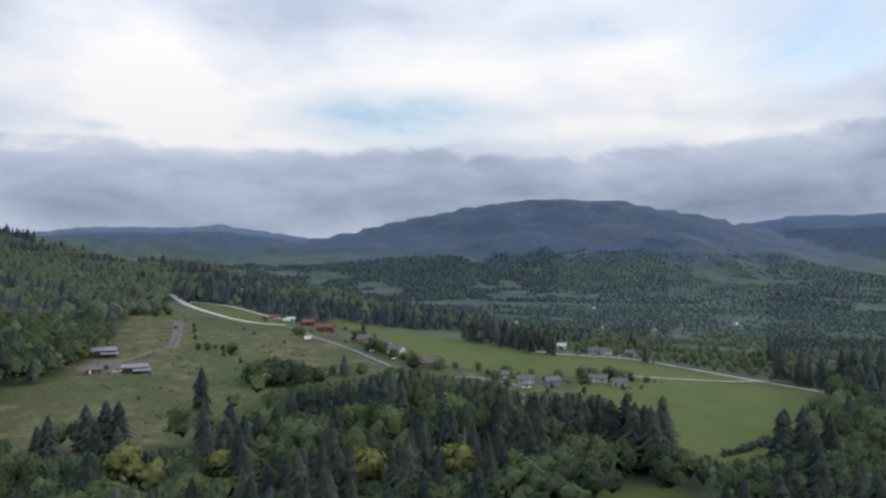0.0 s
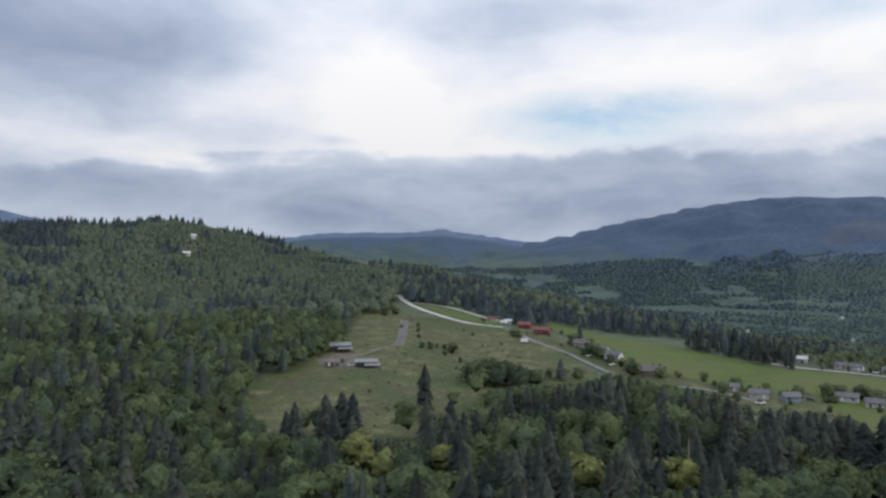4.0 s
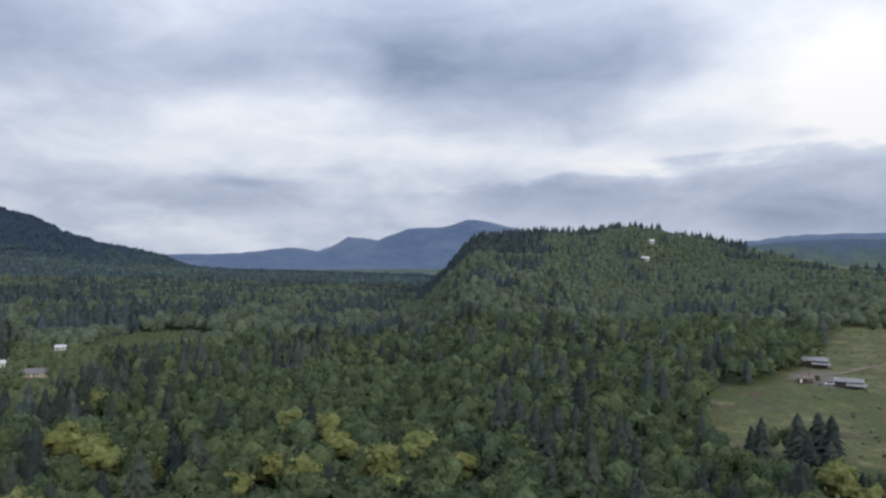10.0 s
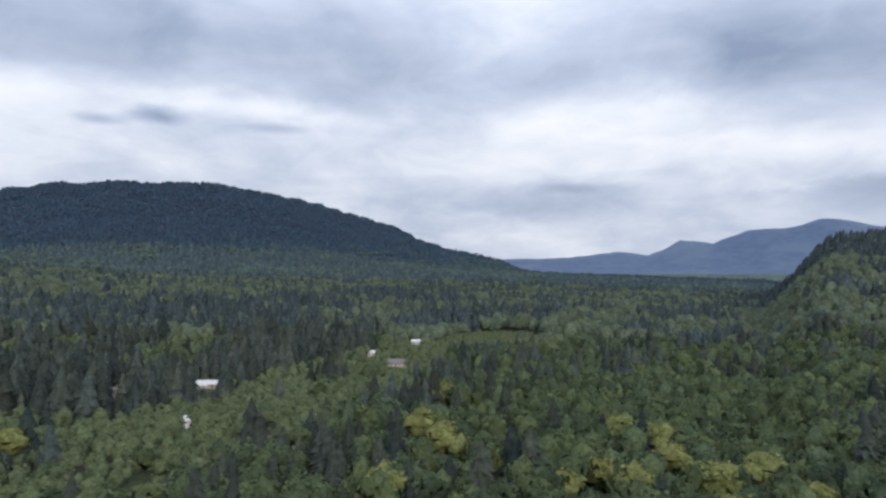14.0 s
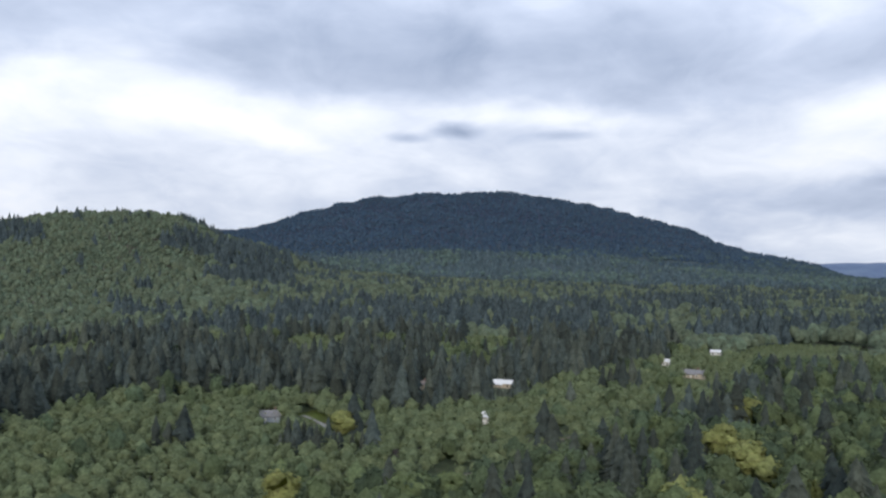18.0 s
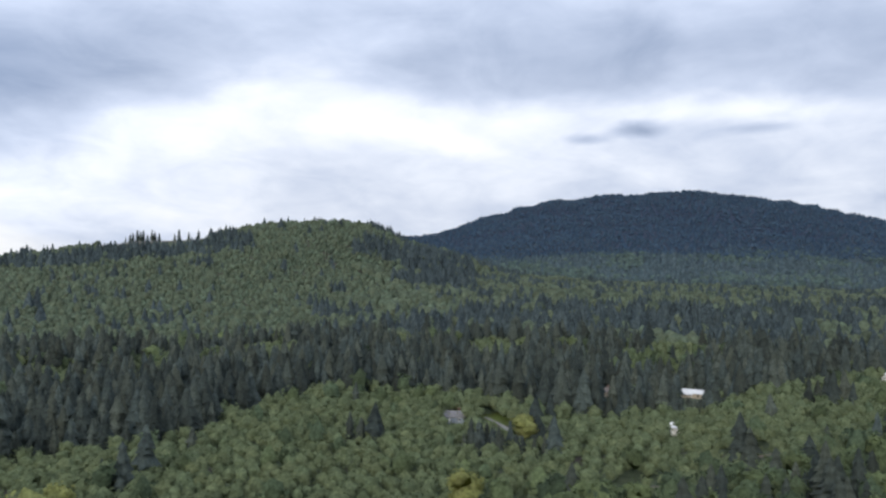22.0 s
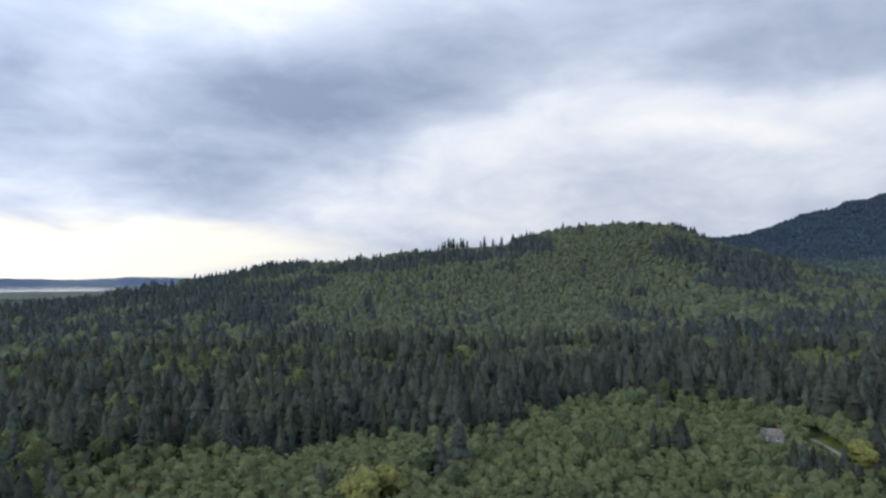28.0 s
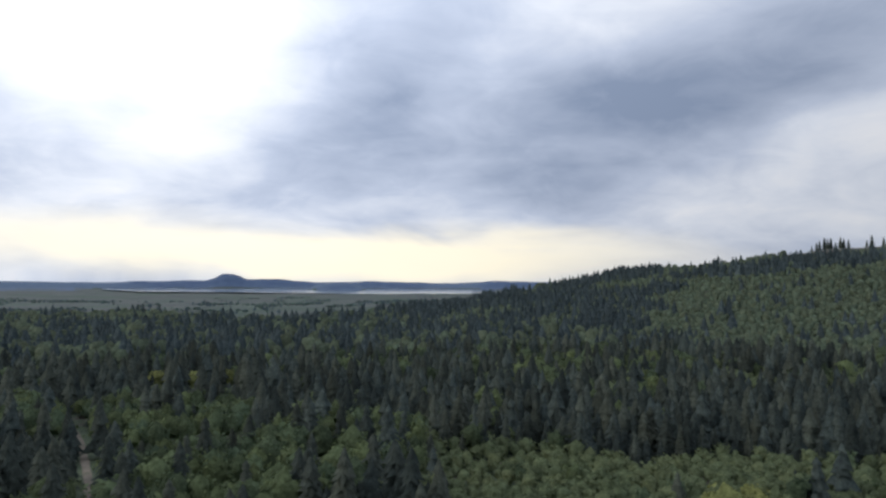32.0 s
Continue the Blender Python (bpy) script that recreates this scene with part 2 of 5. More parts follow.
FIR_GREENS = dict(colours=[(0.037, 0.049, 0.049), (0.049, 0.065, 0.062), (0.065, 0.082, 0.073)], scale=0.35, alt=(0.063, 0.073, 0.058), rough=0.9, gloss=0.08, foliage=0.35, bump=0.25, bump_scale=1.3, mottle=0.32, mottle_scale=0.9)
LEAF_GREENS = dict(colours=[(0.057, 0.084, 0.051), (0.071, 0.100, 0.061), (0.085, 0.116, 0.070)], scale=0.05, alt=(0.111, 0.139, 0.065), rough=0.9, gloss=0.08, foliage=0.5, bump=0.5, bump_scale=1.1, mottle=0.36, mottle_scale=0.8)
YOUNG_GREENS = dict(colours=[(0.105, 0.134, 0.074), (0.123, 0.156, 0.085), (0.143, 0.178, 0.099)], scale=0.10, alt=(0.133, 0.157, 0.081), rough=0.9, gloss=0.08, foliage=0.5, bump=0.5, bump_scale=1.1, mottle=0.34, mottle_scale=0.9)
GOLD_GREENS = dict(colours=[(0.174, 0.190, 0.066), (0.240, 0.253, 0.089), (0.318, 0.316, 0.132)], scale=0.4, alt=(0.198, 0.218, 0.086), rough=0.9, gloss=0.08, foliage=0.5, bump=0.7, bump_scale=1.1, mottle=0.38, mottle_scale=0.9)
NEEDLES = material("conifer_needles", tint=0.36, per_island=0.14, **FIR_GREENS)
LEAVES = material("broadleaf_foliage", tint=0.28, per_island=0.16, **LEAF_GREENS)
YOUNG = material("young_foliage", tint=0.09, per_island=0.14, **YOUNG_GREENS)
# hillside copies of the same foliage, with light haze mixed into the colour
HAZED_FIRS = {**FIR_GREENS, "colours": [(0.038, 0.056, 0.063), (0.053, 0.073, 0.079), (0.071, 0.091, 0.092)], "alt": (0.065, 0.085, 0.087), "mottle_scale": 0.35}
HAZED_LEAVES = {**LEAF_GREENS, "colours": [(0.081, 0.107, 0.079), (0.100, 0.131, 0.091), (0.121, 0.154, 0.104)], "alt": (0.110, 0.131, 0.085), "mottle_scale": 0.30}
HILL_NEEDLES = material("hazed_hillside_needles", tint=0.20, per_island=0.06, **HAZED_FIRS)
HILL_LEAVES = material("hazed_hillside_foliage", tint=0.22, per_island=0.06, **HAZED_LEAVES)
HILL_YOUNG = material("hazed_hillside_young_foliage", tint=0.20, per_island=0.06, **{**HAZED_LEAVES, "colours": [(0.093, 0.128, 0.091), (0.112, 0.150, 0.105), (0.132, 0.172, 0.119)]})
# far copies: paler and bluer, more distance haze in the colour
FAR_HAZED_FIRS = {**FIR_GREENS, "colours": [(0.046, 0.073, 0.091), (0.063, 0.094, 0.108), (0.079, 0.114, 0.125)], "alt": (0.076, 0.104, 0.114), "mottle": 0.25, "mottle_scale": 0.15}
FAR_HAZED_LEAVES = {**LEAF_GREENS, "colours": [(0.064, 0.100, 0.100), (0.082, 0.122, 0.114), (0.101, 0.143, 0.126)], "alt": (0.087, 0.120, 0.101), "mottle": 0.25, "mottle_scale": 0.15}
FAR_NEEDLES = material("hazed_far_needles", tint=0.22, **FAR_HAZED_FIRS)
FAR_FOLIAGE = material("hazed_far_broadleaf_foliage", tint=0.24, **FAR_HAZED_LEAVES)
# slope copies from 2300 m on, again with haze blue painted in
SLOPE_NEEDLES = material("hazed_slope_needles", tint=0.26, **{**FAR_HAZED_FIRS, "colours": [(0.031, 0.052, 0.079), (0.044, 0.069, 0.098), (0.059, 0.089, 0.113)], "alt": (0.056, 0.084, 0.101)})
SLOPE_FOLIAGE = material("hazed_slope_foliage", tint=0.26, **{**FAR_HAZED_LEAVES, "colours": [(0.046, 0.074, 0.089), (0.060, 0.092, 0.103), (0.077, 0.109, 0.115)], "alt": (0.072, 0.102, 0.091)})
# navy needles to match the haze-blue mountain ground
MOUNT_NEEDLES = material("haze_blue_mountain_needles", tint=0.16, **{**FAR_HAZED_FIRS, "colours": [(0.024, 0.046, 0.077), (0.034, 0.059, 0.095), (0.048, 0.078, 0.112)], "alt": (0.042, 0.068, 0.096)})
AS_THING = lambda kind: {**kind, "scale": kind["scale"] * 14, "bump_scale": 17.0, "mottle_scale": kind["mottle_scale"] * 14}
YOUNG_THING = material("young_leaves", per_object=0.12, per_island=0.14, **AS_THING(YOUNG_GREENS))
NEEDLES_THING = material("conifer_boughs", per_object=0.26, per_island=0.14, **AS_THING(FIR_GREENS))
LEAVES_THING = material("broadleaf_leaves", per_object=0.24, per_island=0.16, **AS_THING(LEAF_GREENS))
BLOSSOM_THING = material("yellow_spring_leaves", per_object=0.18, per_island=0.16, **AS_THING(GOLD_GREENS))
TRACK = material("brown_forest_track", [(0.10, 0.085, 0.065), (0.14, 0.12, 0.095), (0.18, 0.155, 0.125)], 0.4, bump=0.05, spots=(0.08, 0.08, 0.05), spot_scale=0.1)
BARK = material("grey_brown_bark", [(0.07, 0.055, 0.042), (0.14, 0.115, 0.09), (0.20, 0.175, 0.145)], 2.0, bump=0.03)
FLOOR = material("forest_floor", [(0.034, 0.050, 0.031), (0.060, 0.081, 0.045), (0.085, 0.099, 0.063)], 0.12, bump=0.6, bump_scale=0.3, spots=(0.076, 0.065, 0.056), spot_scale=0.03)


def land(name, low, fields, high):
    """Valley woods with paler fields, giving way uphill to mountain forest in ragged tongues. Haze is painted in, bluer
    uphill.
    """
    mat = material(name, low, 0.045, bump=4.0, bump_scale=0.05, patch=fields, patch_scale=0.006, spots=low[0], spot_scale=0.014)
    tree = mat.node_tree
    link = tree.links.new
    shader = tree.nodes["Principled BSDF"]
    below = shader.inputs["Base Color"].links[0].from_socket
    where = tree.nodes.new("ShaderNodeTexCoord").outputs["Object"]
    noises = []
    for scale, detail in ((0.0042, 6), (0.034, 8)):
        n = tree.nodes.new("ShaderNodeTexNoise")
        link(where, n.inputs["Vector"])
        n.inputs["Scale"].default_value, n.inputs["Detail"].default_value, n.inputs["Roughness"].default_value = scale, detail, 0.72
        noises.append(n.outputs["Fac"])
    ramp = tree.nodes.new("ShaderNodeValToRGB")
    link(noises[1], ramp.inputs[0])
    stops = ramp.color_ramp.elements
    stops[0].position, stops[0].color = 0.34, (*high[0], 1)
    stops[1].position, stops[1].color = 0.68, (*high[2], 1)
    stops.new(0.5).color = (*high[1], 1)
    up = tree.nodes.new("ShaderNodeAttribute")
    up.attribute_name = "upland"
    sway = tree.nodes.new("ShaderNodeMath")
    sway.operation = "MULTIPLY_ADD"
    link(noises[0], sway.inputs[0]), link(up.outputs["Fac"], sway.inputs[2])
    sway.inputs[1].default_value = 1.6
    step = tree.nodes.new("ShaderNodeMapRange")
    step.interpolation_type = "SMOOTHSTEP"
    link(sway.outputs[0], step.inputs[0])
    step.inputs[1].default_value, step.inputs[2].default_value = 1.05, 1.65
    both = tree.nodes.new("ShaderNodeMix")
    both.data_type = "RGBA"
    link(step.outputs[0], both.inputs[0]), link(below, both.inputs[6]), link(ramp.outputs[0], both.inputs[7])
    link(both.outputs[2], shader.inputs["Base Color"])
    return mat


# both lands carry aerial haze in their colours, strongest in the high set
VALLEY = land("hazed_valley_woods_and_pasture", [(0.026, 0.046, 0.046), (0.038, 0.062, 0.055), (0.052, 0.078, 0.062)], (0.056, 0.081, 0.062), [(0.025, 0.047, 0.088), (0.036, 0.062, 0.105), (0.054, 0.084, 0.118)])
MOUNTAIN = land("haze_blue_mountain_forest", [(0.012, 0.025, 0.034), (0.018, 0.034, 0.042), (0.028, 0.047, 0.050)], (0.026, 0.044, 0.048), [(0.007, 0.015, 0.032), (0.011, 0.021, 0.043), (0.018, 0.031, 0.054)])
# distance haze painted as a blue base colour on the farthest ranges
RANGE = material("haze_blue_range", [(0.043, 0.070, 0.129), (0.053, 0.083, 0.146), (0.065, 0.099, 0.160)], 0.02, bump=2.0, bump_scale=0.04, patch=(0.073, 0.107, 0.162), patch_scale=0.0016)
FLATS = material("tidal_flat_farmland", [(0.036, 0.046, 0.046), (0.050, 0.060, 0.056), (0.076, 0.080, 0.072)], 0.012, patch=(0.034, 0.058, 0.040), patch_scale=0.004, spots=(0.030, 0.040, 0.040), spot_scale=0.014)
GRASS = material("rough_meadow_grass", [(0.036, 0.046, 0.014), (0.064, 0.071, 0.025), (0.128, 0.116, 0.058)], 0.09, 12, bump=0.3, bump_scale=0.6, patch=(0.044, 0.060, 0.017), patch_scale=0.016, spots=(0.056, 0.044, 0.026), spot_scale=0.06, mottle=0.35, mottle_scale=0.45)
PASTURE = material("mown_green_pasture", [(0.047, 0.074, 0.011), (0.058, 0.086, 0.014), (0.074, 0.098, 0.019)], 0.05, 8, bump=0.12, bump_scale=0.8, patch=(0.074, 0.086, 0.022), patch_scale=0.012, spots=(0.067, 0.081, 0.021), spot_scale=0.06)
DRIVE = material("dark_asphalt", [(0.075, 0.075, 0.078), (0.10, 0.10, 0.105), (0.13, 0.13, 0.13)], 0.6, bump=0.02, spots=(0.06, 0.06, 0.06), spot_scale=0.15)
GRAVEL = material("pale_gravel", [(0.299, 0.287, 0.253), (0.391, 0.374, 0.333), (0.483, 0.460, 0.414)], 0.5, bump=0.05, spots=(0.253, 0.241, 0.201), spot_scale=0.08)
TARMAC = material("grey_tarmac", [(0.12, 0.12, 0.12), (0.17, 0.17, 0.165), (0.22, 0.215, 0.20)], 0.6, bump=0.02, spots=(0.10, 0.10, 0.10), spot_scale=0.15)
WATER = material("still_sea_water", [(0.10, 0.13, 0.15), (0.13, 0.16, 0.18)], 0.004, rough=0.12, gloss=0.5)

CLEARING = material("light_green_clearing", [(0.070, 0.095, 0.044), (0.088, 0.114, 0.053), (0.108, 0.130, 0.064)], 0.08, 8, bump=0.2, bump_scale=0.6, spots=(0.075, 0.092, 0.045), spot_scale=0.05)
# bare felled ground, its brown shifted to blue by painted distance haze
CUTTING = material("hazed_felled_slope", [(0.036, 0.054, 0.090), (0.050, 0.064, 0.098), (0.064, 0.074, 0.104)], 0.02, bump=1.0, bump_scale=0.05, spots=(0.060, 0.070, 0.095), spot_scale=0.006)
BARE = material("bare_brown_ground", [(0.075, 0.075, 0.062), (0.100, 0.096, 0.080), (0.125, 0.118, 0.098)], 0.1, bump=0.3, bump_scale=0.3, spots=(0.07, 0.085, 0.055), spot_scale=0.04)


# ---- the land ----
EYE = 75.0
SEA = -23.0

def polar(b, r):
    """East and north of a place at bearing b (degrees, counter-clockwise from north) and r metres."""
    return -np.sin(np.radians(b)) * r, np.cos(np.radians(b)) * r

def ease(v, a, b):
    u = np.clip((v - a) / (b - a), 0, 1)
    return u * u * (3 - 2 * u)

# crests: bearing, distance, height of the ground, width of the flank
RIDGES = {
    "big_mountain": (1200, [(8, 4300, 90), (1, 4300, 235), (-5, 4350, 340), (-11, 4450, 440), (-16, 4500, 492), (-23, 4500, 475), (-30, 4450, 355), (-37, 4400, 190), (-44, 4300, 60), (-58, 4300, 40)]),
    "north_range": (750, [(32, 4850, 240), (22, 4850, 262), (17, 4850, 314), (12.4, 4850, 312), (8.7, 4850, 340), (3, 4850, 272), (-6, 4850, 200)]),
    "east_range": (700, [(-28, 4900, 300), (-35, 4900, 392), (-44, 4900, 390), (-60, 4900, 350)]),
    "near_hill": (480, [(43, 1150, 92), (40.8, 1200, 112), (37, 1300, 131), (33.7, 1350, 142), (29.8, 1400, 152), (26.2, 1400, 142), (23.4, 1380, 126), (21.1, 1330, 103), (18.8, 1250, 80), (16.1, 1150, 66), (12.9, 1000, 49)]),
    "north_peaks": (600, [(70, 4750, 130), (61, 4750, 157), (56.7, 4750, 203), (54.4, 4750, 182), (52.1, 4750, 278), (49.7, 4750, 256), (47.5, 4750, 342), (44.8, 4750, 350), (42.3, 4750, 407), (40.4, 4750, 380), (37, 4750, 326), (30, 4750, 240)]),
    "west_mountain": (1150, [(116, 3700, 203), (108.4, 3700, 250), (106.6, 3700, 306), (103.9, 3700, 360), (100, 3700, 418), (95, 3700, 446), (90, 3700, 454), (86.2, 3700, 441), (81, 3700, 388), (77, 3700, 306), (74.8, 3700, 278), (72.7, 3700, 208), (70.5, 3700, 168), (68.7, 3650, 146), (66.1, 3600, 112), (65, 3600, 78), (63.5, 3600, 38), (61, 3600, 12)]),
    "south_hill": (420, [(159, 1400, 10), (151.7, 1400, 50), (147.5, 1400, 65), (142.7, 1380, 83), (139, 1370, 88), (135.5, 1350, 103), (131.8, 1350, 116), (127.2, 1350, 126), (122.7, 1350, 151), (118.3, 1350, 159), (114.6, 1320, 158), (112.9, 1310, 138), (111.8, 1300, 106), (109, 1260, 92), (107, 1230, 66), (105.5, 1220, 44)]),
    "islands": (80, [(194, 4760, 20), (186, 4760, 12), (181.6, 4760, 22), (178.6, 4760, 26), (177.2, 4760, 84), (175.8, 4760, 34), (173.3, 4760, 36), (170.2, 4760, 14), (166.1, 4760, 23), (163.4, 4760, 20), (159.7, 4760, 11), (156.5, 4760, 28), (150, 4760, 24)]),
    "islet": (60, [(169.9, 4250, 22), (168.6, 4250, 24), (167.4, 4250, 14)]),
}

def hashed(i, j, k=0):
    """Even random numbers from whole numbers."""
    v = np.sin(np.asarray(i) * 127.1 + np.asarray(j) * 311.7 + k * 74.7) * 43758.5453
    return v - np.floor(v)


def soft_noise(x, y, size, k=0):
    u, v = np.asarray(x) / size, np.asarray(y) / size
    i, j = np.floor(u), np.floor(v)
    a, b = u - i, v - j
    a, b = a * a * (3 - 2 * a), b * b * (3 - 2 * b)
    return (hashed(i, j, k) * (1 - a) + hashed(i + 1, j, k) * a) * (1 - b) + (hashed(i, j + 1, k) * (1 - a) + hashed(i + 1, j + 1, k) * a) * b


def base_height(x, y):
    r, b = np.hypot(x, y), np.degrees(np.arctan2(-x, y))
    turn = lambda c: (b - c + 180) % 360 - 180
    far = ease(r, 500, 2600)
    west = np.exp(-(turn(82) / 38) ** 2)
    south = np.exp(-(turn(178) / 34) ** 4)
    brink = np.interp(turn(0), [-60, -40, -22, -14, 0, 8], [500, 505, 580, 585, 700, 800])
    north = ease(-turn(11), 0, 11) * ease(r, brink, brink + 300)
    east = ease(turn(-90), 0, 40)
    return far * 42 * west - 60 * north * east - 21 * south * ease(r, 900, 2900) - 9 * south * ease(r, 3250, 3600) * ease(-turn(188), 0, 3) + 14 * ease(r, 420, 900) * np.exp(-(turn(60) / 45) ** 2)

def ground_height(x, y):
    shape = np.shape(x)
    x, y = np.atleast_1d(np.asarray(x, float)), np.atleast_1d(np.asarray(y, float))
    b = base_height(x, y)
    h = b.copy()
    lift = np.zeros_like(h)
    for width, crest in RIDGES.values():
        pts = np.array([(*polar(a, r), z) for a, r, z in crest])
        fine = np.concatenate([p + (q - p) * np.linspace(0, 1, 2 + int(np.hypot(*(q - p)[:2]) / max(50, 0.22 * width)), endpoint=False)[:, None] for p, q in zip(pts[:-1], pts[1:])] + [pts[-1:]])
        reach = 2.4 * width
        near = (x > fine[:, 0].min() - reach) & (x < fine[:, 0].max() + reach) & (y > fine[:, 1].min() - reach) & (y < fine[:, 1].max() + reach)
        if not near.any():
            continue
        u, v = x[near], y[near]
        edge = 1.0
        if crest[0][:2] == (43, 1150):
            # the hill breaks off in a bluff on its western end
            edge = ease(-np.degrees(np.arctan2(-u, v)), -46.8, -41.6)
        best, weight, top = np.full(u.shape, 1e18), np.zeros(u.shape), np.zeros(u.shape)
        for east, north, crown in fine:
            d = (u - east) ** 2 + (v - north) ** 2
            w = (1.0 / (1.0 + d / (0.06 * width + 12) ** 2)) ** 9 + 1e-60
            best, weight, top = np.minimum(best, d), weight + w, top + w * crown
        rise = np.maximum(top / weight - b[near], 0) * np.exp(-best / width ** 2) * edge
        if width > 1000:
            # spurs and gullies down the flanks of the great mountains
            spur = np.abs(soft_noise(u, v, 420, 21) - 0.5) + 0.5 * np.abs(soft_noise(u, v, 190, 22) - 0.5)
            rise += (spur - 0.36) * 0.34 * rise * (1 - np.exp(-best / (0.30 * width) ** 2))
        lift[near] = np.maximum(lift[near], rise)
    rough = ease(np.hypot(x, y), 300, 1500)
    wave = np.sin(x / 61 + 1.3 * np.sin(y / 83)) * np.sin(y / 57 + 1.1 * np.sin(x / 91))
    return (h + lift + rough * wave * (1.5 + 0.012 * lift)).reshape(shape)


def mesh_from(name, verts, faces, mats, slots=None, smooth=False, tint=None, normals=None):
    """A mesh from arrays of vertices and of triangles or quads."""
    data = bpy.data.meshes.new(name)
    verts, faces = np.asarray(verts, np.float32), np.asarray(faces, np.int32)
    n = faces.shape[1]
    data.vertices.add(len(verts))
    data.vertices.foreach_set("co", verts.ravel())
    data.loops.add(faces.size)
    data.loops.foreach_set("vertex_index", faces.ravel())
    data.polygons.add(len(faces))
    data.polygons.foreach_set("loop_start", np.arange(0, faces.size, n, dtype=np.int32))
    data.polygons.foreach_set("use_smooth", np.full(len(faces), smooth))
    for m in mats:
        data.materials.append(m)
    if slots is not None:
        data.polygons.foreach_set("material_index", np.asarray(slots, np.int32))
    if tint is not None:
        data.attributes.new("tint", "FLOAT", "POINT").data.foreach_set("value", np.asarray(tint, np.float32))
        data.attributes.new("hue", "FLOAT", "POINT").data.foreach_set("value", np.asarray((tint * 7.31) % 1.0, np.float32))
    data.update(calc_edges=True)
    data.validate()
    if normals is not None:
        data.normals_split_custom_set_from_vertices(np.asarray(normals, np.float32).tolist())
    return data


# bearing and distance at which the southern woods give way to open flats
SHORE_WOOD = ((150, 158, 163, 167, 171, 177, 184, 192, 215), (1480, 1470, 1260, 1040, 970, 990, 1210, 1260, 1300))


# bare felled patches high on the big mountain
CUTTINGS = ([(1180, 3260), (1250, 3460), (1420, 3560), (1600, 3480), (1640, 3360), (1480, 3300), (1340, 3330)], [(1650, 3150), (1720, 3290), (1820, 3260), (1800, 3130)])


def inside(x, y, outline):
    hit = np.zeros(np.shape(x), bool)
    for (x0, y0), (x1, y1) in zip(outline, outline[1:] + outline[:1]):
        if y0 != y1:
            hit ^= ((y0 > y) != (y1 > y)) & (x < (x1 - x0) * (y - y0) / (y1 - y0) + x0)
    return hit


def make_ground():
    turns, rings = 600, 192
    a = np.linspace(0, 360, turns, endpoint=False)
    r = np.concatenate([[0.02], np.geomspace(20, 400, 44), np.linspace(414, 1500, 76), np.linspace(1550, 5050, 71)])
    A, R = np.meshgrid(a, r)
    x, y = polar(A, R)
    x[0] += 1.5
    z = ground_height(x, y)
    verts = np.stack([x, y, z], -1).reshape(-1, 3)
    i, j = np.meshgrid(np.arange(rings - 1), np.arange(turns), indexing="ij")
    k = (j + 1) % turns
    faces = np.stack([i * turns + j, i * turns + k, (i + 1) * turns + k, (i + 1) * turns + j], -1).reshape(-1, 4)[:, ::-1]
    centre = verts[faces].mean(1)
    rc, bc = np.hypot(centre[:, 0], centre[:, 1]), np.degrees(np.arctan2(-centre[:, 0], centre[:, 1])) % 360
    high = centre[:, 2] - base_height(centre[:, 0], centre[:, 1])
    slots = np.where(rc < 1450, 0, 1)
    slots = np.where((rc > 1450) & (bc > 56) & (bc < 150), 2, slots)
    # slot 5 puts the haze-blue colour on far ranges, and on islands below
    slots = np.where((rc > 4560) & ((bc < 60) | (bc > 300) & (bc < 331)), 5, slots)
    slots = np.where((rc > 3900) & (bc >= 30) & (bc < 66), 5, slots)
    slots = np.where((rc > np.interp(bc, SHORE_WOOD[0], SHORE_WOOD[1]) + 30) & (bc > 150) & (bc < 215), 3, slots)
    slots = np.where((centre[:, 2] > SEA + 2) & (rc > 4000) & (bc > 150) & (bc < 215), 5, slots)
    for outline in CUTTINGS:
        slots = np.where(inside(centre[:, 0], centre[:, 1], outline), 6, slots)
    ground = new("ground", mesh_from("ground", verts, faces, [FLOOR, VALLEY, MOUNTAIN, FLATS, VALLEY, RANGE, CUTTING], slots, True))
    # height over the valley floor drives the painted haze blue
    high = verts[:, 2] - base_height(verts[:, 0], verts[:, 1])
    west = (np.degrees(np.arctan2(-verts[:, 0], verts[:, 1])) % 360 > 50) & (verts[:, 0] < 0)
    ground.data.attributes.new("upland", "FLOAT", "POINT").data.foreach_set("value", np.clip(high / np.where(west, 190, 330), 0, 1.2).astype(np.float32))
    tagged(ground, "rolling wooded valley floor with forested hills and mountains", "ground", kind="structure")


make_ground()


